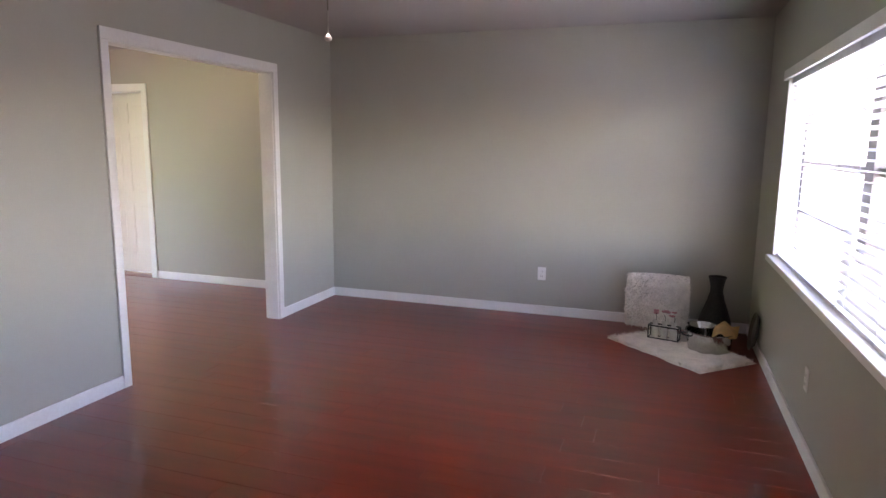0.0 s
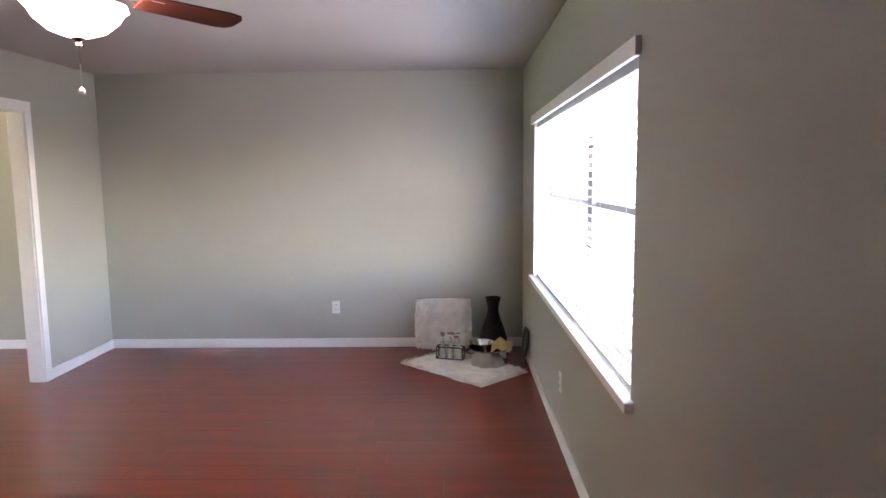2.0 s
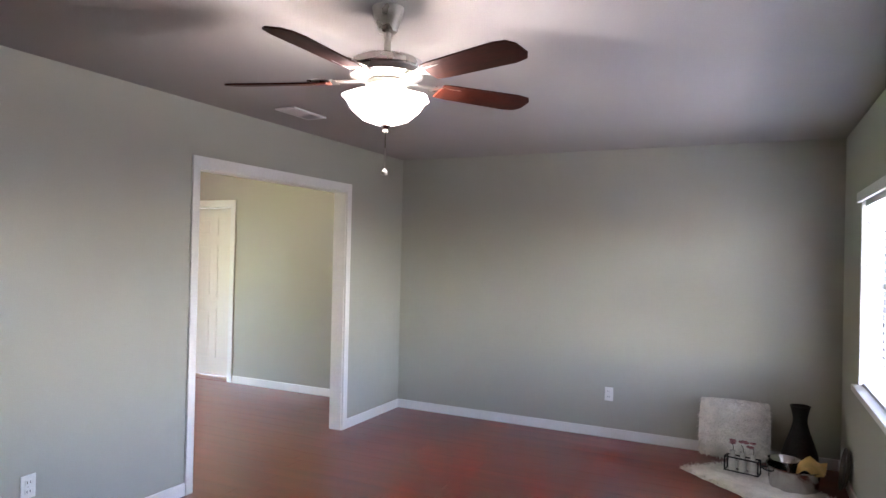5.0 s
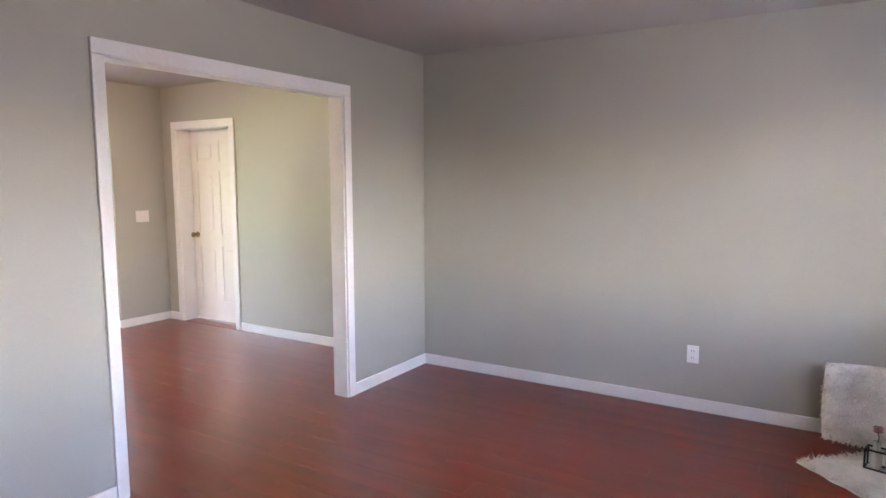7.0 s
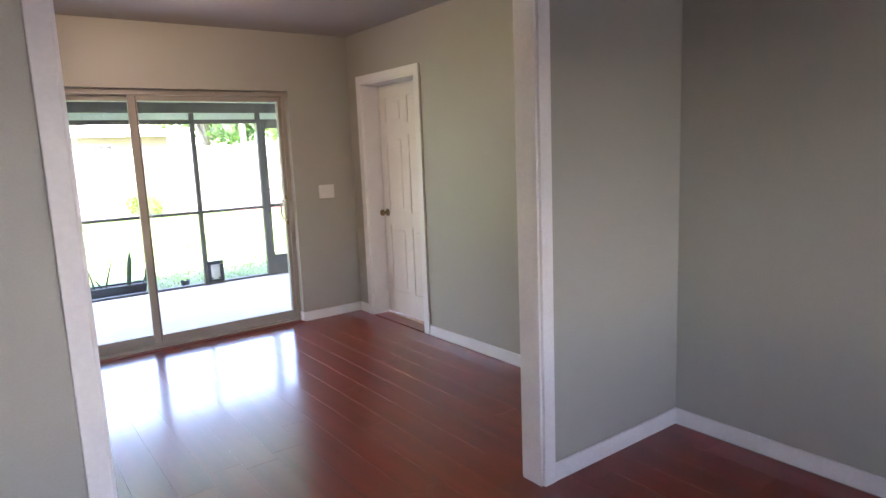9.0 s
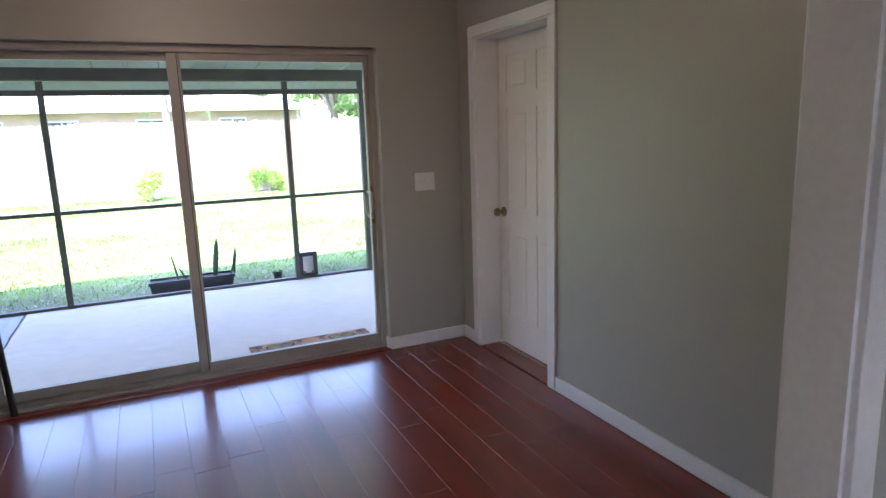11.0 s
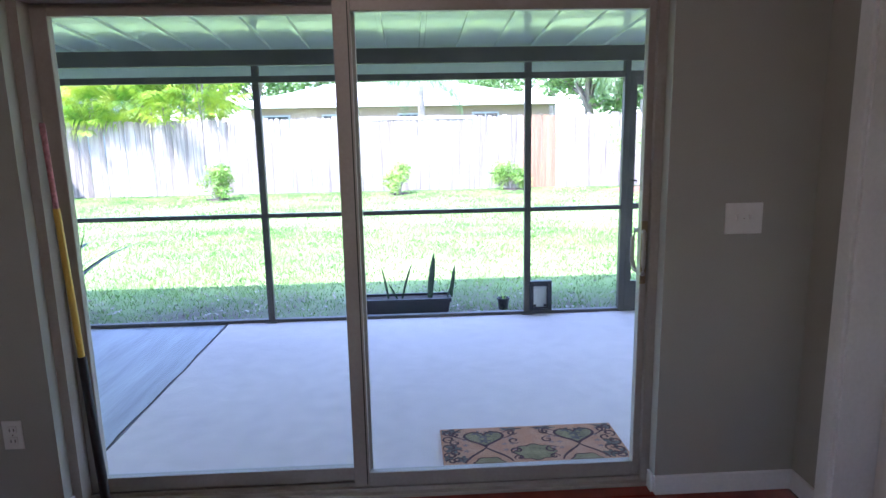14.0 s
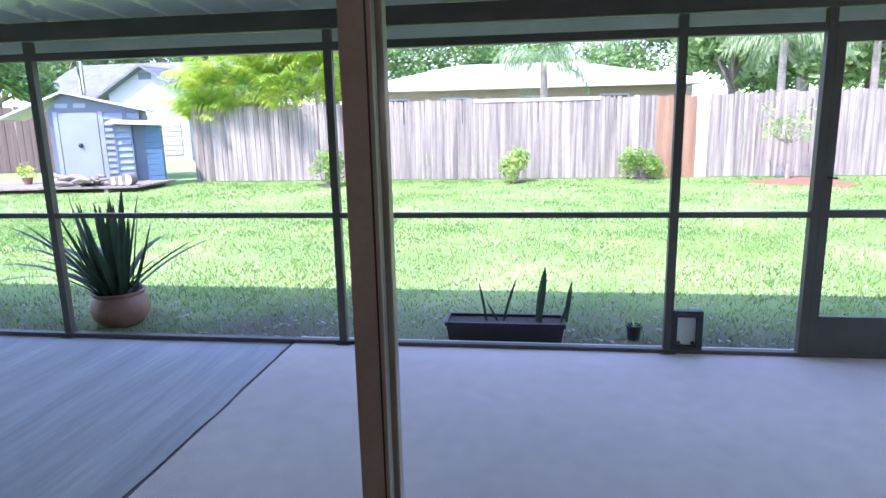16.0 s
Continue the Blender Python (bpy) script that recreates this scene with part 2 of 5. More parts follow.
def ground_material():
    m = material("lawn_soil", (0.16, 0.28, 0.07), 0.95, var=0.2, scale=0.9, fine=40, bump=0.6, second=(0.22, 0.31, 0.10))
    nt = m.node_tree
    b = nt.nodes["Principled BSDF"]
    green = b.inputs["Base Color"].links[0].from_socket
    geo, sep = nt.nodes.new("ShaderNodeNewGeometry"), nt.nodes.new("ShaderNodeSeparateXYZ")
    nt.links.new(geo.outputs["Position"], sep.inputs[0])
    near = nt.nodes.new("ShaderNodeMapRange")          # trodden bare soil along the patio
    near.inputs["From Min"].default_value, near.inputs["From Max"].default_value = -11.0, -9.4
    n = nt.nodes.new("ShaderNodeTexNoise")
    n.inputs["Scale"].default_value, n.inputs["Detail"].default_value = 0.7, 5
    nt.links.new(geo.outputs["Position"], n.inputs["Vector"])
    add = nt.nodes.new("ShaderNodeMath")
    add.operation = "MULTIPLY_ADD"
    add.inputs[1].default_value = 3.0
    nt.links.new(n.outputs[0], add.inputs[0]), nt.links.new(sep.outputs[0], add.inputs[2])
    sub = nt.nodes.new("ShaderNodeMath")
    sub.operation = "SUBTRACT"
    sub.inputs[1].default_value = 1.5
    nt.links.new(add.outputs[0], sub.inputs[0]), nt.links.new(sub.outputs[0], near.inputs["Value"])
    mix = nt.nodes.new("ShaderNodeMix")
    mix.data_type = "RGBA"
    mix.inputs[7].default_value = (0.10, 0.085, 0.06, 1)
    nt.links.new(near.outputs[0], mix.inputs[0]), nt.links.new(green, mix.inputs[6]), nt.links.new(mix.outputs[2], b.inputs["Base Color"])
    return m


LAWN = ground_material()
MATWEAVE = material("doormat_weave", (0.52, 0.22, 0.11), 0.95, var=0.16, scale=14, fine=160, bump=0.6, second=(0.46, 0.235, 0.135))
MATSAGE = material("doormat_sage", (0.22, 0.165, 0.075), 0.95, var=0.2, scale=18, fine=160, bump=0.6)
MATBLUE = material("doormat_slate", (0.12, 0.092, 0.07), 0.95, var=0.25, scale=18, fine=160, bump=0.6)
MATDARK = material("doormat_brown", (0.075, 0.028, 0.022), 0.95, var=0.2, scale=18, fine=160, bump=0.6)


# ---- building helpers ----
def box(bm, x0, x1, y0, y1, z0, z1, bevel=0.0, m=None):
    vs = [bm.verts.new((x, y, z)) for x in (x0, x1) for y in (y0, y1) for z in (z0, z1)]
    fs = [bm.faces.new([vs[i] for i in q]) for q in ((0, 1, 3, 2), (4, 6, 7, 5), (0, 4, 5, 1), (2, 3, 7, 6), (0, 2, 6, 4), (1, 5, 7, 3))]
    if bevel:
        es = list({e for f in fs for e in f.edges})
        got = bmesh.ops.bevel(bm, geom=es, offset=bevel, segments=2, affect="EDGES", profile=0.6)
        vs = list({v for f in got["faces"] for v in f.verts} | {v for v in vs if v.is_valid})
    if m:
        bmesh.ops.transform(bm, matrix=m, verts=vs)
    return bm


def boxes(*specs, bevel=0.0):
    bm = bmesh.new()
    for s in specs:
        box(bm, *s, bevel=bevel)
    return bm


def lathe(bm, profile, seg=24, at=(0, 0, 0), wobble=None):
    rings = []
    for r, z in profile:
        ring = []
        for i in range(seg):
            a = 2 * math.pi * i / seg
            k = r * (wobble(a, z) if wobble else 1)
            ring.append(bm.verts.new((at[0] + k * math.cos(a), at[1] + k * math.sin(a), at[2] + z)))
        rings.append(ring)
    for p, q in zip(rings, rings[1:]):
        for i in range(seg):
            bm.faces.new((p[i], p[(i + 1) % seg], q[(i + 1) % seg], q[i]))
    for ring, flip in ((rings[0], True), (rings[-1], False)):
        if (Vector(ring[0].co) - Vector(ring[seg // 2].co)).length > 1e-4:
            bm.faces.new(ring[::-1] if flip else ring)
    return bm


def tube(bm, points, radii, seg=10):
    """A round bar along points."""
    pts = [Vector(p) for p in points]
    rings = []
    for i, p in enumerate(pts):
        d = (pts[min(i + 1, len(pts) - 1)] - pts[max(i - 1, 0)]).normalized()
        u = d.cross(Vector((0, 0, 1)) if abs(d.z) < 0.9 else Vector((1, 0, 0))).normalized()
        w = d.cross(u)
        r = radii[i] if isinstance(radii, (list, tuple)) else radii
        rings.append([bm.verts.new(p + r * (u * math.cos(2 * math.pi * k / seg) + w * math.sin(2 * math.pi * k / seg))) for k in range(seg)])
    for p, q in zip(rings, rings[1:]):
        for k in range(seg):
            bm.faces.new((p[k], p[(k + 1) % seg], q[(k + 1) % seg], q[k]))
    bm.faces.new(rings[0][::-1]), bm.faces.new(rings[-1])
    return bm


def attach(ob, parent):
    ob.parent = parent
    ob.matrix_parent_inverse = parent.matrix_basis.inverted()
    return ob


def mesh_of(name, bm, mat, smooth=False):
    bmesh.ops.recalc_face_normals(bm, faces=bm.faces)
    me = bpy.data.meshes.new(name)
    bm.to_mesh(me)
    bm.free()
    me.materials.append(mat)
    if smooth:
        me.shade_smooth()
        me.set_sharp_from_angle(angle=radians(35))
    return me


def part(name, bm, mat, parent, label="", smooth=False):
    ob = attach(new(name, mesh_of(name, bm, mat, smooth)), parent)
    return tagged(ob, label)


def piece(name, me, parent, m):
    """A part on shared mesh data at the pose m."""
    ob = attach(new(name, me), parent)
    ob.matrix_basis = m
    return ob


def thing(name, place, label, category, group="", kind=""):
    ob = new(name)
    ob.empty_display_size = 0.1
    ob.matrix_basis = pose(*place)
    return tagged(ob, label, category, group, kind)


def setting(name, bm, mat, label, category, smooth=False):
    return tagged(new(name, mesh_of(name, bm, mat, smooth)), label, category, kind="structure")


def raw(name, verts, faces, mat):
    me = bpy.data.meshes.new(name)
    me.from_pydata(verts, [], faces)
    me.materials.append(mat)
    return me


# ---- the plan ----
XE, XP, XW = 0.936, -2.812, -6.112          # east wall, partition (living side), sliding-door wall
YN, YS, YDS = 5.57, -1.4, 1.98             # north wall, living south wall, dining south wall
TOP = 2.45
TP = 0.108
TN = 0.2                                   # thickness of the north wall
OP0, OP1, OPH = 2.98, 4.605, 2.05          # opening in the partition
SL0, SL1, SLH = 2.677, 4.997, 1.977        # sliding door
DR0, DR1, DRH = -5.885, -5.055, 2.03         # panel door
WI0, WI1, WIZ0, WIZ1 = 2.06, 4.79, 0.765, 1.948
GROUND = -0.25


def patio_z(x):
    return -0.10 + (x + 6.4) * 0.012


# ---- structure ----
ground = setting("ground", boxes((-260, 260, -260, 260, GROUND - 0.6, GROUND)), LAWN, "green lawn with bare leafy soil beside the patio", "lawn")
floor = setting("floor", boxes((XW - 0.05, XE, YS, YN, -0.25, -0.011)), SUBFLOOR, "glossy red cherry laminate plank floor", "floor")
setting("wall_east", boxes((XE, XE + 0.2, YS - 0.12, WI0, -0.25, TOP), (XE, XE + 0.2, WI1, YN + TN, -0.25, TOP),
                           (XE, XE + 0.2, WI0, WI1, -0.25, WIZ0), (XE, XE + 0.2, WI0, WI1, WIZ1, TOP)), WALL, "sage grey painted window wall", "wall")
wall_n = setting("wall_north", boxes((XW - 0.2, DR0, YN, YN + TN, -0.25, TOP), (DR1, XE, YN, YN + TN, -0.25, TOP), (DR0, DR1, YN, YN + TN, DRH, TOP)),
                 WALL, "sage grey painted wall, plain and smooth", "wall")
setting("wall_partition", boxes((XP - TP, XP, YS, OP0, -0.02, TOP), (XP - TP, XP, OP1, YN, -0.02, TOP), (XP - TP, XP, OP0, OP1, OPH, TOP)),
        WALL, "sage grey partition with a wide cased opening", "wall")
setting("wall_west", boxes((XW - 0.2, XW, YDS - TP, SL0, -0.25, TOP), (XW - 0.2, XW, SL1, YN, -0.25, TOP), (XW - 0.2, XW, SL0, SL1, SLH, TOP),
                           (XW - 0.2, XW - 0.05, SL0, SL1, -0.25, -0.015)), WALL, "sage grey wall round the sliding door", "wall")
setting("wall_south_dining", boxes((XW, XP - TP, YDS - TP, YDS, -0.02, TOP)), WALL, "sage grey painted wall", "wall")
setting("wall_south", boxes((XP - TP, XE, YS - TP, YS, -0.25, TOP)), WALL, "sage grey painted wall", "wall")
setting("wall_exterior", boxes((XW - 0.2, XW, -7.5, YDS - TP - 0.003, -0.26, 2.6), (XW - 0.2, XW, YN + TN + 0.003, 9.5, -0.26, 2.6)), STUCCO,
        "white stuccoed outside wall behind the patio", "wall")
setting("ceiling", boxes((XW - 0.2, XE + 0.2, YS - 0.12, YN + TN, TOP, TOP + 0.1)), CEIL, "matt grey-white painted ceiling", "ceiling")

bm = bmesh.new()
rp = [(-6.55, 2.62), (-1.7, 4.05), (3.3, 2.62), (3.3, 2.54), (-1.7, 3.93), (-6.55, 2.54)]
ends = [[bm.verts.new((x, y, z)) for x, z in rp] for y in (-7.6, 9.6)]
for i in range(6):
    j = (i + 1) % 6
    bm.faces.new((ends[0][i], ends[0][j], ends[1][j], ends[1][i]))
for e in ends:
    bm.faces.new((e[0], e[1], e[4], e[5])), bm.faces.new((e[1], e[2], e[3], e[4]))
setting("roof", bm, SHINGLE, "grey shingled gable roof of the house", "roof")
setting("porch_slab", boxes((XE + 0.2, 3.6, -7.0, 9.0, -0.3, -0.1)), CONC_OLD, "grey concrete front porch slab", "porch")

# skirting
SK, SKT = 0.082, 0.014


def skirting(name, x0, x1, y0, y1):
    bm = boxes((x0, x1, y0, y1, 0.0, SK), bevel=0.004)
    return setting(name, bm, TRIM, "white painted skirting board", "baseboard")


skirting("baseboard_1", XP + SKT, XE - SKT, YN - SKT, YN)
skirting("baseboard_2", XE - SKT, XE, YS, YN)
skirting("baseboard_3", XP, XP + SKT, OP1 + 0.061, YN - 0.001)
skirting("baseboard_4", XP, XP + SKT, YS, OP0 - 0.053)
skirting("baseboard_5", DR1 + 0.064, XP - TP, YN - SKT, YN)
skirting("baseboard_6", XW + SKT, DR0 - 0.064, YN - SKT, YN)
skirting("baseboard_7", XW, XW + SKT, SL1 - 0.004, YN)
skirting("baseboard_8", XW, XW + SKT, YDS, SL0 + 0.004)
skirting("baseboard_9", XW + SKT, XP - TP - SKT, YDS, YDS + SKT)
skirting("baseboard_10", XP - TP - SKT, XP - TP, OP1 + 0.061, YN - SKT - 0.001)
skirting("baseboard_11", XW - 0.05, XW - 0.001, SL1 - SKT, SL1 - 0.001)
skirting("baseboard_12", XW - 0.05, XW - 0.001, SL0 + 0.001, SL0 + SKT)

# casing of the wide opening, on both sides, with its lining
cas = thing("trim_opening", (XP, OP0, 0), "white painted casing round the wide opening", "trim", kind="structure")
part("lining", boxes((XP - TP - 0.002, XP + 0.002, OP0 - 0.001, OP0 + 0.016, 0, OPH - 0.016), (XP - TP - 0.002, XP + 0.002, OP1 - 0.016, OP1 + 0.001, 0, OPH - 0.016),
                     (XP - TP - 0.002, XP + 0.002, OP0 - 0.001, OP1 + 0.001, OPH - 0.016, OPH + 0.001)), TRIM, cas)
for s, x0, x1 in (("living", XP + 0.0005, XP + 0.017), ("dining", XP - TP - 0.017, XP - TP - 0.0005)):
    for y0, y1, z0, z1 in ((OP0 - 0.05, OP0 + 0.006, 0, OPH - 0.009), (OP1 - 0.006, OP1 + 0.058, 0, OPH - 0.009), (OP0 - 0.05, OP1 + 0.058, OPH - 0.008, OPH + 0.062)):
        part("casing_board", boxes((x0, x1, y0, y1, z0, z1), bevel=0.004), TRIM, cas)


# ---- panel door ----
def panel_door():
    d = thing("door_1", (DR0, YN + 0.1, 0), "closed white six-panel interior door", "door", kind="structure")
    w, h, y = DR1 - DR0, DRH, YN + 0.155
    x0, x1 = DR0 + 0.02, DR1 - 0.02
    part("jamb", boxes((DR0 - 0.001, DR0 + 0.018, YN - 0.002, YN + TN, 0, h - 0.018), (DR1 - 0.018, DR1 + 0.001, YN - 0.002, YN + TN, 0, h - 0.018),
                       (DR0 - 0.001, DR1 + 0.001, YN - 0.002, YN + TN, h - 0.018, h + 0.001)), TRIM, d)
    for a, b, z0, z1 in ((DR0 - 0.06, DR0 + 0.008, 0, h - 0.009), (DR1 - 0.008, DR1 + 0.06, 0, h - 0.009), (DR0 - 0.06, DR1 + 0.06, h - 0.008, h + 0.06)):
        part("casing_board", boxes((a, b, YN - 0.017, YN - 0.0005, z0, z1), bevel=0.004), TRIM, d)
    leaf = bmesh.new()
    zs = [0.012, 0.22, 0.80, 0.93, 1.58, 1.68, 1.90, h - 0.022]
    xs = [x0, x0 + 0.10, (x0 + x1) / 2 - 0.045, (x0 + x1) / 2 + 0.045, x1 - 0.10, x1]
    for i in (0, 2, 4):
        box(leaf, xs[i], xs[i + 1], y, y + 0.034, zs[0], zs[-1], bevel=0.003)
    for k in (0, 2, 4, 6):
        for i in (1, 3):
            box(leaf, xs[i], xs[i + 1], y + 0.0005, y + 0.034, zs[k], zs[k + 1])
    lf = part("door_leaf", leaf, DOORW, d)
    for k in (1, 3, 5):
        for i in (1, 3):
            b = boxes((xs[i], xs[i + 1], y + 0.008, y + 0.03, zs[k], zs[k + 1]))
            box(b, xs[i] + 0.035, xs[i + 1] - 0.035, y + 0.003, y + 0.02, zs[k] + 0.035, zs[k + 1] - 0.035, bevel=0.006)
            part("panel", b, DOORW, lf)
    kn = bmesh.new()
    lathe(kn, [(0.0, 0), (0.032, 0), (0.032, 0.006), (0.012, 0.012), (0.011, 0.035), (0.024, 0.042), (0.028, 0.055), (0.022, 0.067), (0, 0.07)], 20)
    bmesh.ops.transform(kn, matrix=pose(x0 + 0.06, y, 0.915, 90), verts=kn.verts)
    part("door_knob", kn, BRASS, d, "aged brass round door knob", True)
    part("threshold", boxes((DR0 + 0.018, DR1 - 0.018, YN + 0.0005, YN + TN - 0.002, -0.012, 0.0)), CHERRY, d, "red-brown threshold board")
    part("floor_strip", boxes((DR0 + 0.018, DR1 - 0.018, YN + 0.125, YN + 0.15, 0.0, 0.006), bevel=0.002), BRASS, d, "dull brass floor strip")


panel_door()


# ---- sliding glass door ----
def sliding_door():
    d = thing("door_2", (XW - 0.1, SL0, 0), "sliding glass patio door in an almond frame", "sliding door", kind="structure")
    xo, xi = XW - 0.195, XW - 0.06
    part("frame", boxes((xo, xi, SL0, SL0 + 0.035, 0, SLH), (xo, xi, SL1 - 0.035, SL1, 0, SLH), (xo, xi, SL0 + 0.035, SL1 - 0.035, SLH - 0.04, SLH)), VINYL, d)
    sill = bmesh.new()
    box(sill, xo, xi + 0.015, SL0, SL1, -0.014, 0.022, bevel=0.003)
    for x in (XW - 0.165, XW - 0.12, XW - 0.075):
        box(sill, x - 0.003, x + 0.003, SL0 + 0.035, SL1 - 0.035, 0.02, 0.038)
    part("sill_track", sill, VINYL, d)
    part("threshold_strip", boxes((xi + 0.015, XW + 0.02, SL0 + 0.002, SL1 - 0.002, -0.012, 0.008), bevel=0.003), CHERRY, d, "worn red-brown wooden threshold strip")
    mid = 3.822
    for name, x, y0, y1, label in (("fixed_panel", XW - 0.15, SL0 + 0.03, mid + 0.035, "fixed glass panel"),
                                   ("sliding_panel", XW - 0.10, mid - 0.04, SL1 - 0.035, "sliding glass panel, closed")):
        b = bmesh.new()
        edge = 0.028 if name == "sliding_panel" else 0.06
        for s in ((y0, y0 + 0.064, 0.038, SLH - 0.042), (y1 - edge, y1, 0.038, SLH - 0.042), (y0 + 0.064, y1 - edge, 0.038, 0.10), (y0 + 0.064, y1 - edge, SLH - 0.085, SLH - 0.042)):
            box(b, x - 0.018, x + 0.018, *s, bevel=0.004)
        p = part(name, b, VINYL, d, label)
        g = part("pane", boxes((x - 0.003, x + 0.003, y0 + 0.064, y1 - edge, 0.10, SLH - 0.085)), GLASS, p, "clear glass pane")
        g.visible_shadow = False
        if name == "sliding_panel":
            part("gasket", boxes((x + 0.018, x + 0.0195, y0 + 0.052, y0 + 0.056, 0.05, SLH - 0.05)), BLACKPLASTIC, p)
            for sx, lab in ((x + 0.018, "pale pull handle inside"), (x - 0.018 - 0.05, "pale pull handle outside")):
                h = bmesh.new()
                s = 1 if sx > x else -1
                base = x + s * 0.018
                ys = y1 - 0.02
                tube(h, [(base, ys, 0.90), (base + s * 0.03, ys - 0.006, 0.905), (base + s * 0.045, ys - 0.012, 0.94), (base + s * 0.045, ys - 0.012, 1.03), (base + s * 0.03, ys - 0.006, 1.065), (base, ys, 1.07)], 0.009, 8)
                part("pull_handle", h, VINYL, p, lab, True)
            part("latch_plate", boxes((x + 0.018, x + 0.026, y1 - 0.03, y1 - 0.006, 0.86, 1.11), bevel=0.003), BRASS, p, "dull brass latch plate")


sliding_door()


# ---- east window with its blinds ----
def east_window():
    w = thing("window_1", (XE, WI0, WIZ0), "wide twin window with white frame and sill", "window", kind="structure")
    part("window_sill", boxes((XE - 0.035, XE + 0.12, WI0 - 0.04, WI1 + 0.045, WIZ0 - 0.035, WIZ0 + 0.004), bevel=0.006), TRIM, w, "white window sill")
    part("reveal", boxes((XE + 0.002, XE + 0.19, WI0, WI0 + 0.015, WIZ0, WIZ1), (XE + 0.002, XE + 0.19, WI1 - 0.015, WI1, WIZ0, WIZ1), (XE + 0.002, XE + 0.19, WI0 + 0.015, WI1 - 0.015, WIZ1 - 0.015, WIZ1)), TRIM, w)
    part("mullion", boxes((XE + 0.10, XE + 0.18, 3.20, 3.32, WIZ0, WIZ1 - 0.015), bevel=0.003), MULLION, w, "brown mullion post")
    part("side_frame", boxes((XE + 0.12, XE + 0.17, WI1 - 0.065, WI1 - 0.015, WIZ0, WIZ1 - 0.015), bevel=0.003), MULLION, w)
    part("side_frame", boxes((XE + 0.12, XE + 0.17, WI0 + 0.015, WI0 + 0.06, WIZ0, WIZ1 - 0.015), bevel=0.003), MULLION, w)
    for y0, y1 in ((WI0 + 0.06, 3.20), (3.32, WI1 - 0.065)):
        for z, hh in ((1.08, 0.009), (1.38, 0.018), (1.66, 0.009), (WIZ1 - 0.035, 0.02)):
            part("sash_bar", boxes((XE + 0.125, XE + 0.155, y0, y1, z - hh, z + hh), bevel=0.002), TRIM if hh in (0.012, 0.02) else MULLION, w)
        g = part("pane", boxes((XE + 0.138, XE + 0.142, y0, y1, WIZ0, WIZ1 - 0.015)), GLASS, w, "clear glass pane")
        g.visible_shadow = False
    slat_me = None
    for k, (y0, y1, zlow, upper, lower) in enumerate(((3.27, WI1 - 0.02, 0.774, 26, 8), (WI0 + 0.02, 3.25, 0.774, 24, -25))):
        b = thing("window_blind", (XE + 0.05, (y0 + y1) / 2, WIZ1), ("white horizontal slat blind, lowered, slats nearly flat", "white horizontal slat blind, lowered, slats tilted downwards")[k], "blind", "blinds of the wide window")
        part("head_rail", boxes((XE + 0.02, XE + 0.075, y0, y1, WIZ1 - 0.06, WIZ1 - 0.017), bevel=0.003), SLAT, b)
        sb = bmesh.new()
        ln = y1 - y0
        rows = [[sb.verts.new((x, y, z)) for y in (-ln / 2, ln / 2)] for x, z in ((-0.025, 0), (-0.012, 0.0035), (0.0, 0.0045), (0.012, 0.0035), (0.025, 0), (0.012, 0.0012), (0, 0.002), (-0.012, 0.0012))]
        for i in range(8):
            sb.faces.new((rows[i][0], rows[i][1], rows[(i + 1) % 8][1], rows[(i + 1) % 8][0]))
        sb.faces.new([r[0] for r in rows]), sb.faces.new([r[1] for r in rows][::-1])
        me = mesh_of("slat", sb, SLAT)
        n = 25
        for i in range(n):
            z = zlow + 0.045 + (WIZ1 - 0.085 - zlow - 0.045) * i / (n - 1)
            low = 1 - i / (n - 1)
            piece("slat", me, b, pose(XE + 0.048, (y0 + y1) / 2, z, random.uniform(-0.15, 0.15), upper + (lower - upper) * low ** 1.5 + random.uniform(-2, 2), 0))
        part("bottom_rail", boxes((XE + 0.022, XE + 0.074, y0, y1, zlow - 0.006, zlow + 0.014), bevel=0.004), SLAT, b)
        for yy in (y0 + 0.17, (y0 + y1) / 2, y1 - 0.17):
            part("ladder_cord", boxes((XE + 0.020, XE + 0.0215, yy - 0.001, yy + 0.001, zlow, WIZ1 - 0.06)), SLAT, b)
    v = thing("blind_valance", (XE - 0.02, (WI0 + WI1) / 2, WIZ1), "white valance board over the blinds", "valance")
    part("valance_board", boxes((XE - 0.022, XE - 0.002, WI0 - 0.03, WI1 + 0.045, WIZ1 - 0.035, WIZ1 + 0.028), bevel=0.004), TRIM, v)


east_window()


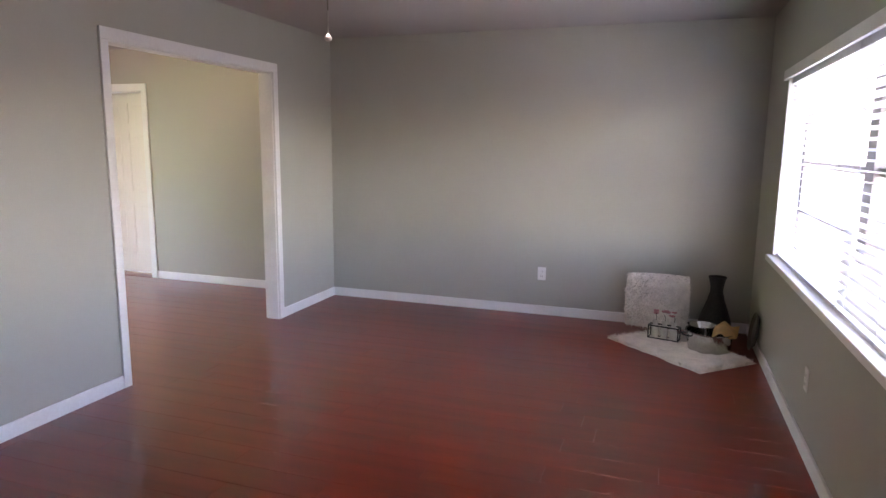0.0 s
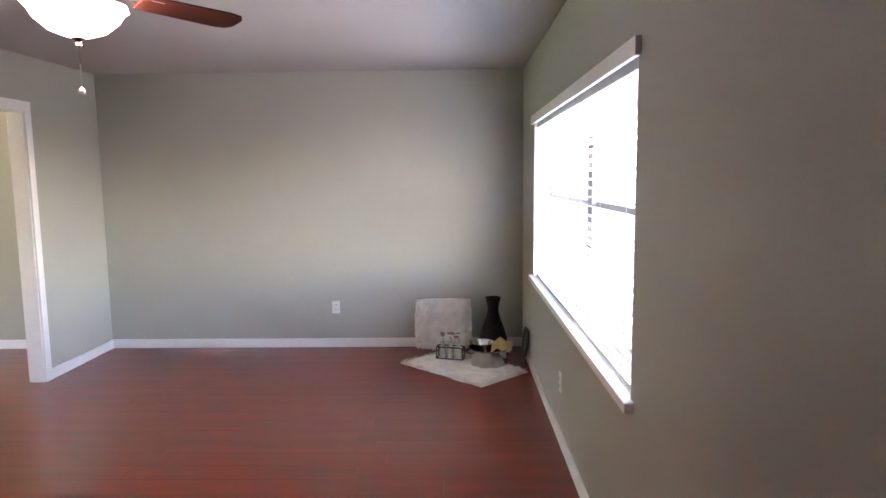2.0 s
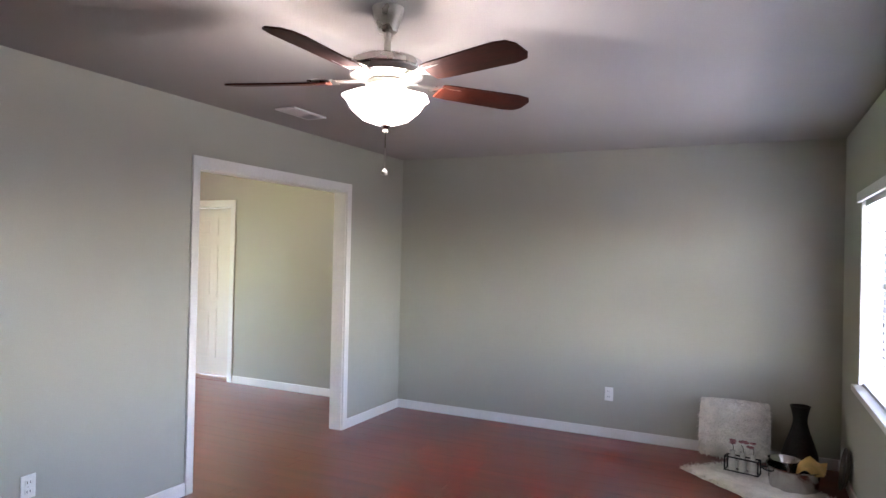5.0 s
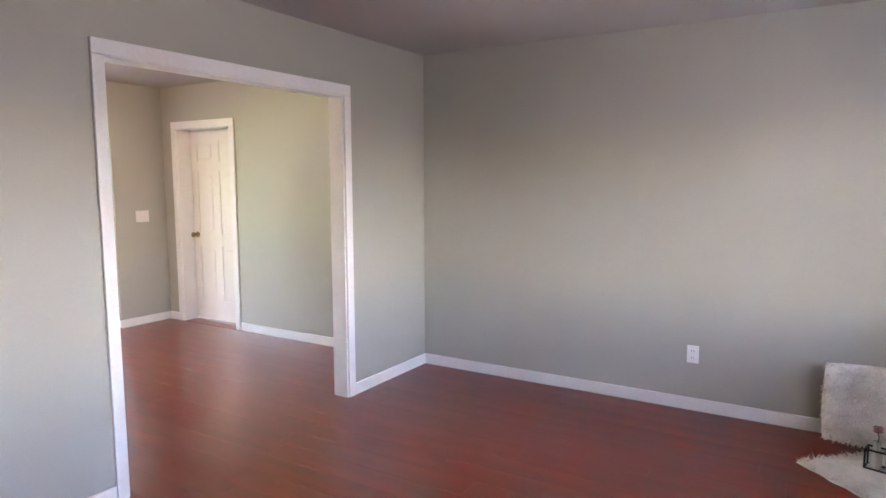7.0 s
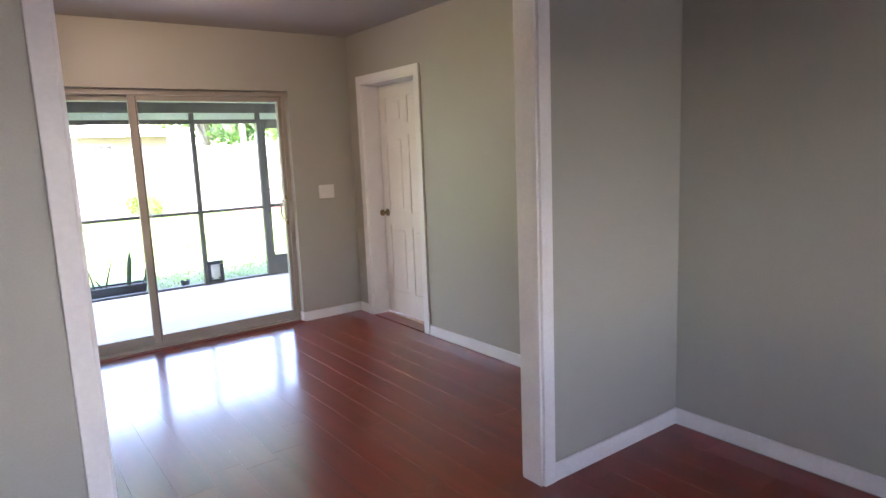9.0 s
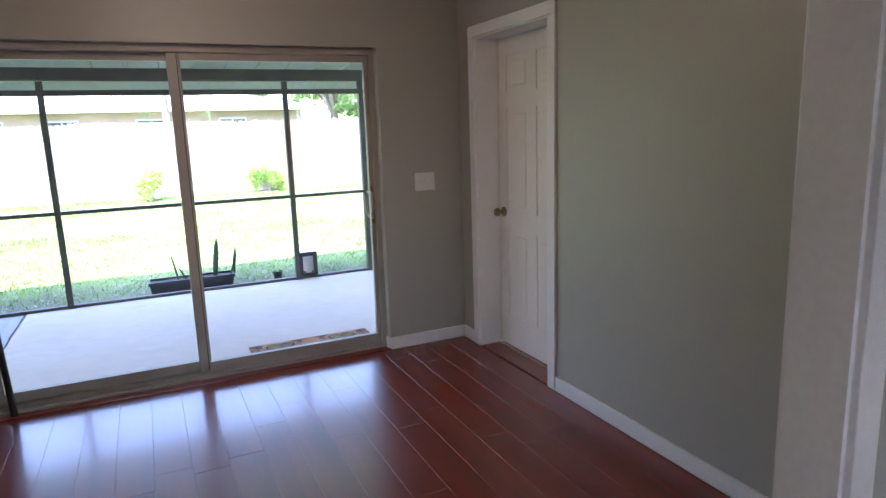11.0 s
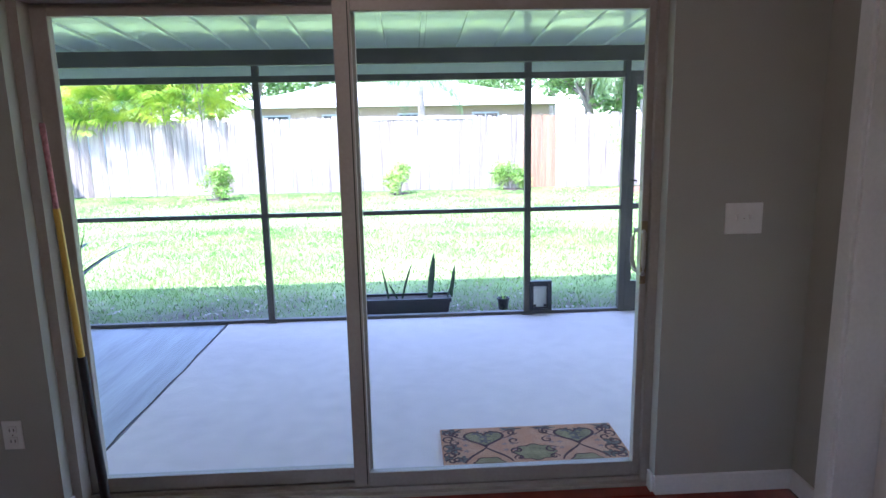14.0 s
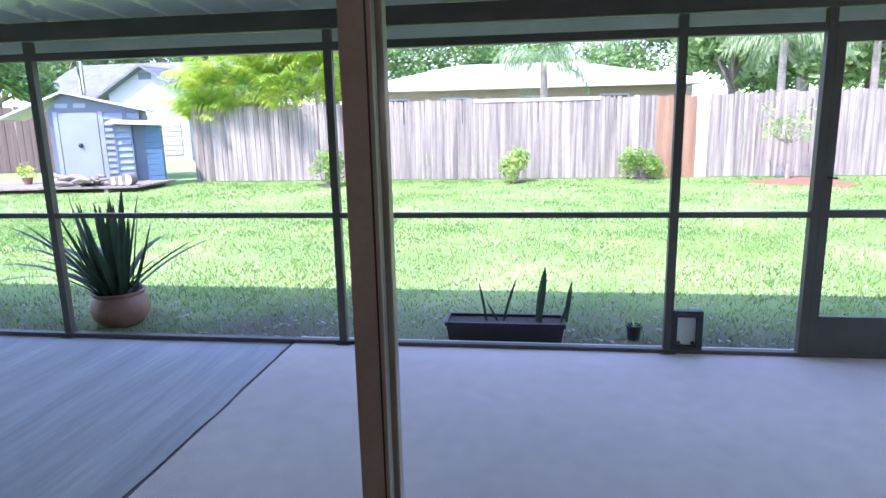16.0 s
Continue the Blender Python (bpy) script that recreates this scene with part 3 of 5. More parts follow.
# ---- indoor things ----
def ceiling_fan():
    f = thing("ceiling_fan", (*FAN, TOP), "brushed nickel ceiling fan with cherry blades and lit glass bowl", "ceiling fan")
    at = (FAN[0], FAN[1], 0)
    b = lathe(bmesh.new(), [(0.026, 2.355), (0.036, 2.36), (0.05, 2.405), (0.058, 2.437), (0.06, 2.45)], 28, at)
    part("canopy", b, NICKEL, f, smooth=True)
    part("down_rod", lathe(bmesh.new(), [(0.0135, 2.27), (0.0135, 2.365)], 14, at), NICKEL, f, smooth=True)
    part("motor_housing", lathe(bmesh.new(), [(0.02, 2.275), (0.05, 2.273), (0.118, 2.255), (0.135, 2.245), (0.138, 2.222), (0.133, 2.216), (0.138, 2.212), (0.136, 2.19), (0.10, 2.178), (0.0, 2.178)], 36, at), NICKEL, f, smooth=True)
    part("light_fitter", lathe(bmesh.new(), [(0.06, 2.18), (0.075, 2.172), (0.075, 2.155), (0.03, 2.15), (0.0, 2.15)], 28, at), NICKEL, f, smooth=True)
    rim = lambda a, z: 1 + (0.03 * math.cos(8 * a) if z > 2.07 else 0.0)
    bowl = part("glass_bowl", lathe(bmesh.new(), [(0.0, 2.012), (0.04, 2.014), (0.09, 2.032), (0.13, 2.068), (0.146, 2.098), (0.162, 2.110), (0.160, 2.114), (0.141, 2.102), (0.125, 2.072), (0.085, 2.038), (0.0, 2.018)], 48, at, rim), BOWL_GLASS, f, "glowing frosted glass bowl with a scalloped rim", True)
    part("finial", lathe(bmesh.new(), [(0.0, 1.978), (0.012, 1.984), (0.008, 1.994), (0.02, 2.008), (0.018, 2.012), (0.0, 2.013)], 16, at), NICKEL, f, smooth=True)
    part("pull_chain", tube(bmesh.new(), [(FAN[0], FAN[1], 1.98), (FAN[0] + 0.001, FAN[1], 1.85)], 0.0022, 6), NICKEL, f)
    part("chain_knob", lathe(bmesh.new(), [(0.0, 1.822), (0.012, 1.826), (0.013, 1.836), (0.004, 1.848), (0.0, 1.85)], 12, at), NICKEL, f, smooth=True)
    b = bmesh.new()
    out = [(0.22, 0.05), (0.27, 0.058), (0.56, 0.068), (0.61, 0.058), (0.63, 0.03)]
    ring = [(x, y) for x, y in out] + [(x, -y) for x, y in out[::-1]]
    lo = [b.verts.new((x, y, -0.003)) for x, y in ring]
    hi = [b.verts.new((x, y, 0.003)) for x, y in ring]
    b.faces.new(lo[::-1]), b.faces.new(hi)
    for i in range(len(ring)):
        j = (i + 1) % len(ring)
        b.faces.new((lo[i], lo[j], hi[j], hi[i]))
    blade = mesh_of("blade", b, BLADE)
    arm = bmesh.new()
    box(arm, 0.09, 0.2, -0.014, 0.014, 0.004, 0.01, 0.002)
    box(arm, 0.19, 0.30, -0.036, 0.036, 0.0035, 0.0075, 0.0015)
    arm = mesh_of("blade_arm", arm, NICKEL)
    for k in range(5):
        m = pose(FAN[0], FAN[1], 2.17, 0, 0, 54 + 72 * k) @ pose(0, 0, 0, -12, 0, 0)
        piece("blade", blade, f, m)
        piece("blade_arm", arm, f, pose(FAN[0], FAN[1], 2.17, 0, 0, 54 + 72 * k))


ceiling_fan()


def dome_light():
    d = thing("ceiling_light", (*DOME, TOP), "lit round frosted dome light flush on the ceiling", "ceiling light")
    part("base_plate", lathe(bmesh.new(), [(0.19, 2.43), (0.195, 2.435), (0.195, 2.45)], 32, (*DOME, 0)), NICKEL, d, smooth=True)
    b = lathe(bmesh.new(), [(0.0, 2.332), (0.06, 2.337), (0.12, 2.357), (0.162, 2.39), (0.178, 2.43)], 40, (*DOME, 0))
    part("glass_dome", b, DOME_GLASS, d, "glowing frosted glass dome", True)


dome_light()


def vent(x, y, turn, lx, ly):
    v = thing("ceiling_vent", (x, y, TOP), "white louvred air register in the ceiling", "vent", "air registers")
    m = pose(x, y, TOP, 0, 0, turn)
    b = bmesh.new()
    for s in ((-lx, lx, -ly, -ly + 0.022), (-lx, lx, ly - 0.022, ly), (-lx, -lx + 0.022, -ly + 0.022, ly - 0.022), (lx - 0.022, lx, -ly + 0.022, ly - 0.022)):
        box(b, *s, -0.012, -0.001, 0.003)
    bmesh.ops.transform(b, matrix=m, verts=b.verts)
    part("frame", b, PLASTIC, v)
    part("backing", boxes((x - lx + 0.02, x + lx - 0.02, y - ly + 0.02, y + ly - 0.02, TOP - 0.003, TOP - 0.001)), SOCKET, v)
    s = mesh_of("louvre", boxes((-lx + 0.02, lx - 0.02, -0.0125, 0.0125, -0.001, 0.001)), PLASTIC)
    n = int((2 * ly - 0.05) / 0.021)
    for i in range(n):
        yy = -ly + 0.033 + i * (2 * ly - 0.066) / (n - 1)
        piece("louvre", s, v, m @ pose(0, yy, -0.009, 40 if yy > 0 else -40))


vent(-2.39, 3.45, 0, 0.08, 0.17)
vent(-4.35, 4.22, 0, 0.08, 0.15)


def wall_plate(name, place, turn, label, width=0.072, height=0.115, slots=True, toggles=0):
    """Plate facing -y before its turn."""
    p = thing(name, place, label, "outlet" if slots else "switch", "wall outlets" if slots else "")
    m = pose(*place, 0, 0, turn)

    def put(nm, bm, mt):
        bmesh.ops.transform(bm, matrix=m, verts=bm.verts)
        part(nm, bm, mt, p)
    put("plate", boxes((-width / 2, width / 2, -0.006, -0.0005, -height / 2, height / 2), bevel=0.003), PLASTIC)
    if slots:
        for z in (-0.022, 0.022):
            put("socket_face", boxes((-0.017, 0.017, -0.009, -0.0055, z - 0.014, z + 0.014), bevel=0.003), PLASTIC)
            put("slot", boxes((-0.009, -0.006, -0.0096, -0.0088, z - 0.006, z + 0.006), (0.006, 0.009, -0.0096, -0.0088, z - 0.006, z + 0.006)), SOCKET)
    for i in range(toggles):
        x = (i - (toggles - 1) / 2) * 0.05
        put("toggle", boxes((x - 0.006, x + 0.006, -0.018, -0.0055, -0.004, 0.016), bevel=0.002), PLASTIC)
    put("screw", boxes((-0.002, 0.002, -0.0072, -0.0058, -0.002, 0.002)), NICKEL)


wall_plate("wall_outlet", (-0.748, YN, 0.369), 0, "white duplex outlet plate low on the wall")
wall_plate("wall_outlet", (XE, 3.483, 0.356), -90, "white duplex outlet plate below the window")
wall_plate("wall_outlet", (XP, 1.98, 0.36), 90, "white duplex outlet plate low on the partition")
wall_plate("wall_outlet", (XW, 2.525, 0.372), 90, "white duplex outlet plate beside the sliding door")
wall_plate("light_switch", (XW, 5.292, 1.122), 90, "white double light switch beside the sliding door", 0.145, 0.118, False, 2)

for z in (2.135, 2.202):
    s = lathe(bmesh.new(), [(0.0, 0.0), (0.006, 0.0), (0.006, 0.004), (0.0, 0.006)], 10)
    bmesh.ops.transform(s, matrix=pose(XE, 2.21, z, 0, -90, 0), verts=s.verts)
    tagged(new("wall_screw", mesh_of("wall_screw", s, SOCKET)), "small dark screw standing out of the wall", "screw", "screws above the window")


def extension_pole():
    p = thing("extension_pole", (-6.15, 2.765, 0), "yellow and black telescopic pole leaning in the door reveal", "pole")
    a, c = Vector((-6.135, 2.822, 0.010)), Vector((-6.155, 2.755, 1.52))
    at = lambda k: a.lerp(c, k)
    part("grip", tube(bmesh.new(), [at(0), at(0.02), at(0.43)], [0.019, 0.0175, 0.0165], 12), BLACKPLASTIC, p, "black foam grip", True)
    part("shaft", tube(bmesh.new(), [at(0.43), at(0.80)], 0.0125, 12), POLEYELLOW, p, "yellow fibreglass shaft", True)
    part("upper_shaft", tube(bmesh.new(), [at(0.80), at(1.0)], 0.0095, 12), PINK, p, "reddish thin upper shaft", True)


extension_pole()


def hair(verts, faces, base, way, side, ln, w):
    n = len(verts)
    verts += [tuple(base - side * w), tuple(base + side * w), tuple(base + way * ln)]
    faces.append((n, n + 1, n + 2))


def fur_rug():
    r = thing("fur_rug", (0.4, 4.95, 0), "white shaggy faux-fur rug laid in the corner", "rug")
    rg = random.Random(3)
    A, B, C, D = (Vector(v) for v in ((-0.13, 5.03, 0), (0.52, 4.42, 0), (0.905, 4.78, 0), (0.30, 5.42, 0)))

    def at(u, v):
        return A.lerp(B, u).lerp(D.lerp(C, u), v)
    b = bmesh.new()
    n = 30
    g = [[None] * (n + 1) for _ in range(n + 1)]
    for i in range(n + 1):
        for j in range(n + 1):
            edge = min(i, j, n - i, n - j) / n
            p = at(i / n, j / n)
            wob = noise.noise(p * 9) * 0.02 if edge == 0 else 0
            g[i][j] = b.verts.new((min(p.x + wob, 0.915), min(p.y + wob, 5.55), 0.004 + min(edge * 0.35, 0.02) + 0.012 * (noise.noise(p * 14) + 0.6) * min(1, edge * 8)))
    for i in range(n):
        for j in range(n):
            b.faces.new((g[i][j], g[i + 1][j], g[i + 1][j + 1], g[i][j + 1]))
    part("backing", b, FUR, r, smooth=True)
    vs, fs = [], []
    for _ in range(7000):
        u, v = rg.random(), rg.random()
        p = at(u, v)
        p.z = 0.012
        a = rg.uniform(0, 6.28)
        w = Vector((math.cos(a) * 0.8, math.sin(a) * 0.8, rg.uniform(0.15, 0.8))).normalized()
        if p.x + 0.04 > 0.92:
            continue
        hair(vs, fs, p, w, Vector((-math.sin(a), math.cos(a), 0)), rg.uniform(0.02, 0.045), 0.004)
    attach(tagged(new("fur", raw("fur", vs, fs, FUR)), "long white fur", kind="stuff"), r)


fur_rug()


def fur_pillow():
    p = thing("fur_pillow", (0.22, 5.40, 0.02), "square white faux-fur cushion leaning on the wall", "pillow")
    m = pose(0.225, 5.425, 0.245, -10, 0, 0)
    b = bmesh.new()
    n, hw, hh = 18, 0.25, 0.222
    sides = []
    for s in (-1, 1):
        g = [[None] * (n + 1) for _ in range(n + 1)]
        for i in range(n + 1):
            for j in range(n + 1):
                u, v = i / n * 2 - 1, j / n * 2 - 1
                t = max(0.0, (1 - u ** 4) * (1 - v ** 4)) ** 0.5 * 0.075
                q = Vector((u * hw, s * t, v * hh))
                t += 0.006 * noise.noise(q * 25)
                g[i][j] = b.verts.new((u * hw * (1 - 0.05 * v * v), s * t, v * hh * (1 - 0.05 * u * u)))
        for i in range(n):
            for j in range(n):
                b.faces.new((g[i][j], g[i + 1][j], g[i + 1][j + 1], g[i][j + 1]))
        sides.append(g)
    bmesh.ops.remove_doubles(b, verts=b.verts, dist=0.0005)
    bmesh.ops.transform(b, matrix=m, verts=b.verts)
    part("cushion", b, FUR, p, smooth=True)
    rg, vs, fs = random.Random(5), [], []
    for _ in range(3500):
        u, v = rg.uniform(-1, 1), rg.uniform(-1, 1)
        t = max(0.0, (1 - u ** 4) * (1 - v ** 4)) ** 0.5 * 0.073
        q = m @ Vector((u * hw * (1 - 0.05 * v * v), -t, v * hh * (1 - 0.05 * u * u)))
        a = rg.gauss(0, 1.2)
        w = Vector((math.sin(a) * 0.8, -0.5, -math.cos(a) * 0.6)).normalized()
        hair(vs, fs, q, w, Vector((math.cos(a), 0, math.sin(a))), rg.uniform(0.015, 0.032), 0.004)
    attach(tagged(new("fur", raw("fur", vs, fs, FUR)), "long white fur", kind="stuff"), p)


fur_pillow()


def corner_decor():
    v = thing("floor_vase", (0.655, 5.29, 0.02), "tall black textured vase with a narrow neck", "vase")
    prof = [(0.0, 0.0), (0.095, 0.0), (0.118, 0.03), (0.125, 0.075), (0.115, 0.14), (0.09, 0.22), (0.062, 0.30), (0.047, 0.36), (0.047, 0.40), (0.058, 0.455), (0.068, 0.48),
            (0.062, 0.482), (0.042, 0.40), (0.0, 0.38)]
    part("body", lathe(bmesh.new(), prof, 28, (0.655, 5.29, 0.022), lambda a, z: 1 + 0.02 * math.sin(14 * a + z * 60)), BLACKCERAMIC, v, smooth=True)

    t = thing("metal_tub", (0.60, 4.93, 0.02), "round shiny steel tub with handles on the fur rug", "tub")
    part("tub", lathe(bmesh.new(), [(0.0, 0.0), (0.135, 0.0), (0.145, 0.008), (0.162, 0.135), (0.169, 0.141), (0.169, 0.147), (0.159, 0.143), (0.14, 0.014), (0.0, 0.01)], 36, (0.60, 4.93, 0.024)), STEEL, t, smooth=True)
    for a in (200, 20):
        h = tube(bmesh.new(), [(0.155, -0.05, 0.118), (0.19, -0.04, 0.12), (0.198, 0, 0.118), (0.19, 0.04, 0.12), (0.155, 0.05, 0.118)], 0.005, 8)
        bmesh.ops.transform(h, matrix=pose(0.60, 4.93, 0.024, 0, 0, a), verts=h.verts)
        part("handle", h, BLACKPLASTIC, t, "dark handle", True)
    c = thing("steel_cup", (0.56, 4.97, 0.035), "small steel bowl standing in the tub", "bowl")
    part("bowl", lathe(bmesh.new(), [(0.0, 0.0), (0.05, 0.0), (0.08, 0.08), (0.095, 0.16), (0.10, 0.165), (0.092, 0.158), (0.07, 0.07), (0.0, 0.01)], 28, (0.545, 4.96, 0.036)), STEEL, c, smooth=True)
    y = thing("yellow_cloth", (0.70, 4.88, 0.17), "folded yellow cloth draped over the tub rim", "cloth")
    b = bmesh.new()
    g = [[None] * 9 for _ in range(9)]
    for i in range(9):
        for j in range(9):
            u, w = i / 8 - 0.5, j / 8 - 0.5
            g[i][j] = b.verts.new((0.70 + 0.16 * u + 0.03 * w, 4.88 + 0.13 * w, 0.205 - 0.05 * abs(u + 0.1) + 0.06 * w + 0.012 * math.sin(9 * u + 6 * w)))
    for i in range(8):
        for j in range(8):
            b.faces.new((g[i][j], g[i + 1][j], g[i + 1][j + 1], g[i][j + 1]))
    bmesh.ops.solidify(b, geom=b.faces[:], thickness=0.012)
    part("cloth", b, YELLOW, y, smooth=True)

    k = thing("bud_vase_rack", (0.285, 5.08, 0.03), "black wire rack of three glass bud vases with pink blooms", "bud vases")
    m = pose(0.29, 5.07, 0.032, 0, 0, -14)
    b = bmesh.new()
    for sx in (-0.11, 0.11):
        for sy in (-0.035, 0.035):
            box(b, sx - 0.004, sx + 0.004, sy - 0.004, sy + 0.004, 0, 0.10)
    for z in (0.004, 0.10):
        for sy in (-0.035, 0.035):
            box(b, -0.114, 0.114, sy - 0.004, sy + 0.004, z - 0.004, z + 0.004)
        for sx in (-0.11, 0.11):
            box(b, sx - 0.004, sx + 0.004, -0.031, 0.031, z - 0.004, z + 0.004)
    bmesh.ops.transform(b, matrix=m, verts=b.verts)
    part("rack", b, BLACKPLASTIC, k)
    rg = random.Random(11)
    for x in (-0.068, 0.0, 0.068):
        o = m @ Vector((x, 0, 0.006))
        part("glass_tube", lathe(bmesh.new(), [(0.0, 0), (0.026, 0), (0.027, 0.06), (0.018, 0.10), (0.018, 0.135), (0.014, 0.135), (0.012, 0.1), (0.0, 0.09)], 16, o), CANDLE, k, "milky glass bud vase", True)
        st = bmesh.new()
        tube(st, [o + Vector((0, 0, 0.1)), o + Vector((0.006, 0, 0.16)), o + Vector((rg.uniform(-.01, .01), 0, 0.185))], 0.002, 5)
        s = part("stem", st, SANSEV, k)
        fl = bmesh.new()
        for q in range(3):
            cc = o + Vector((rg.uniform(-0.022, 0.022), rg.uniform(-0.012, 0.012), 0.185 + rg.uniform(-0.015, 0.02)))
            for w in range(6):
                a = w * 1.05 + q
                t1 = cc + Vector((math.cos(a) * 0.026, math.sin(a) * 0.026, 0.014))
                sd = Vector((-math.sin(a), math.cos(a), 0)) * 0.014
                vv = [fl.verts.new(p) for p in (cc, cc + (t1 - cc) * 0.6 + sd, t1, cc + (t1 - cc) * 0.6 - sd)]
                fl.faces.new(vv)
        part("blossom", fl, PINK, k, "dusty pink blossom")
    w = thing("wire_ring_tray", (0.88, 5.02, 0.03), "dark round metal tray standing against the wall", "tray")
    b = lathe(bmesh.new(), [(0.0, 0.0), (0.115, 0.0), (0.135, 0.02), (0.14, 0.022), (0.138, 0.026), (0.112, 0.006), (0.0, 0.006)], 32)
    bmesh.ops.transform(b, matrix=pose(0.915, 5.03, 0.165, 0, -82, 0), verts=b.verts)
    part("tray", b, BRONZE, w, smooth=True)


corner_decor()


# ---- patio ----
def slab(bm, x0, x1, y0, y1, z0, drop=0.0):
    vs = [bm.verts.new(p) for p in ((x0, y0, z0), (x1, y0, z0), (x1, y1, z0), (x0, y1, z0), (x0, y0, patio_z(x0) - drop), (x1, y0, patio_z(x1) - drop), (x1, y1, patio_z(x1) - drop), (x0, y1, patio_z(x0) - drop))]
    for q in ((3, 2, 1, 0), (4, 5, 6, 7), (0, 1, 5, 4), (1, 2, 6, 5), (2, 3, 7, 6), (3, 0, 4, 7)):
        bm.faces.new([vs[i] for i in q])
    return bm


PX = -9.155                                  # line of the screen wall
patio = setting("patio", slab(bmesh.new(), PX - 0.12, XW - 0.2, 2.462, 9.4, -0.4), CONC, "pale worn concrete patio slab", "patio")
setting("patio_old", slab(bmesh.new(), PX - 0.12, XW - 0.2, -7.4, 2.444, -0.4, 0.006), CONC_OLD, "older blue-grey broomed concrete patio slab", "patio")
jv, jf = [], []
for i in range(75):
    x = PX - 0.12 + i * 0.0395
    wob = 0.016 * noise.noise(Vector((x * 2.3, 0, 0))) + 0.008 * noise.noise(Vector((x * 11, 3, 0)))
    w = 0.006 + 0.006 * abs(noise.noise(Vector((x * 6, 7, 0))))
    jv += [(x, 2.453 + wob - w, patio_z(x) + 0.003), (x, 2.453 + wob + w, patio_z(x) + 0.003)]
    if i:
        jf.append((2 * i - 2, 2 * i, 2 * i + 1, 2 * i - 1))
tagged(new("patio_joint", raw("patio_joint", jv, jf, SOIL)), "dark ragged joint between the patio slabs", "joint", kind="structure")


def doormat():
    """Mat with a lobed medallion, leaf-shaped hearts and scrolls; u runs along the mat, v across it."""
    z = patio_z(-6.74) + 0.003
    m = pose(-6.743, 4.62, z, 0, -0.7, 0)
    d = thing("doormat", (-6.743, 4.62, z), "ornamental doormat in salmon, sage and brown by the door", "doormat")
    b = boxes((-0.192, 0.192, -0.455, 0.455, 0.0, 0.012), bevel=0.004)
    bmesh.ops.transform(b, matrix=m, verts=b.verts)
    part("mat", b, MATWEAVE, d)

    def show(name, shapes, mat, top):
        vs, fs = [], []
        for kind, pts, w in shapes:
            n = len(vs)
            if kind == "fill":
                vs += [tuple(m @ Vector((v, u, top))) for u, v in pts]
                fs.append(tuple(range(n, n + len(pts))))
            else:
                for i, (u, v) in enumerate(pts):
                    p, q = pts[max(i - 1, 0)], pts[min(i + 1, len(pts) - 1)]
                    t = Vector((q[0] - p[0], q[1] - p[1])).normalized()
                    k = w * (0.55 + 0.45 * math.sin(math.pi * i / (len(pts) - 1)))
                    for s in (-k, k):
                        vs.append(tuple(m @ Vector((max(-0.186, min(0.186, v + s * t.x)), max(-0.45, min(0.45, u - s * t.y)), top))))
                fs += [(n + 2 * i, n + 2 * i + 1, n + 2 * i + 3, n + 2 * i + 2) for i in range(len(pts) - 1)]
        tagged(attach(new(name, raw(name, vs, fs, mat)), d), kind="stuff")

    def heart(c, s, k):
        out = []
        for i in range(29):
            t = 2 * math.pi * i / 28
            out.append((c + 0.075 * k * math.sin(t) ** 3, s * (0.085 + 0.062 * k * (13 * math.cos(t) - 5 * math.cos(2 * t) - 2 * math.cos(3 * t) - math.cos(4 * t)) / 15)))
        return out

    def spiral(c, v, r, start, sign):
        return [(c + r * (1 - i / 26) * math.cos(start + sign * i * 0.33), v + r * (1 - i / 26) * math.sin(start + sign * i * 0.33)) for i in range(22)]
    def ring(c, v, ru, rv, n, k):
        return [(c + ru * (1 + k * math.cos(n * a)) * math.cos(a), v + rv * (1 + k * math.cos(n * a)) * math.sin(a)) for a in (2 * math.pi * i / 48 for i in range(48))]

    def clipped(pts):
        return [(max(-0.448, min(0.448, u)), max(-0.185, min(0.185, v))) for u, v in pts]
    blob = clipped(ring(0, 0.095, 0.10, 0.075, 8, 0.09))
    halves = [clipped(ring(c, 0.19, 0.075, 0.06, 6, 0.08)) for c in (-0.235, 0.235)]
    hearts = [[(u, max(-0.184, -v + 0.015)) for u, v in heart(c, 1, 1.35)] for c in (-0.235, 0.235)]
    inner = [ring(c + du, v, 0.026, 0.02, 5, 0.4) for c in (-0.235, 0.235) for du, v in ((-0.034, -0.125), (0.034, -0.125), (0, -0.085), (0, -0.04))]
    patches = [clipped(ring(c, v, ru, rv, 5, 0.3)) for c, v, ru, rv in ((-0.41, -0.15, 0.05, 0.03), (0.41, -0.15, 0.05, 0.03), (-0.40, 0.03, 0.035, 0.04), (0.40, 0.03, 0.035, 0.04),
               (-0.36, 0.14, 0.03, 0.03), (0.36, 0.14, 0.03, 0.03), (-0.09, -0.16, 0.05, 0.018), (0.09, -0.16, 0.05, 0.018), (-0.43, 0.12, 0.02, 0.03), (0.43, 0.12, 0.02, 0.03))]
    show("sage_field", [("fill", p, 0) for p in [blob] + halves + hearts], MATSAGE, 0.0128)
    show("slate_leaf", [("fill", p, 0) for p in inner + patches], MATBLUE, 0.0135)
    dots = [("fill", ring(c, v, 0.013, 0.011, 5, 0.35), 0) for c in (-0.1, 0.1, -0.14, 0.14, -0.335, 0.335) for v in (-0.06, 0.0, 0.06)]
    show("red_blossom", dots, TERRA, 0.0132)
    lines = [("line", blob + blob[:1], 0.004)] + [("line", p, 0.008) for p in hearts] + [("line", p, 0.004) for p in halves]
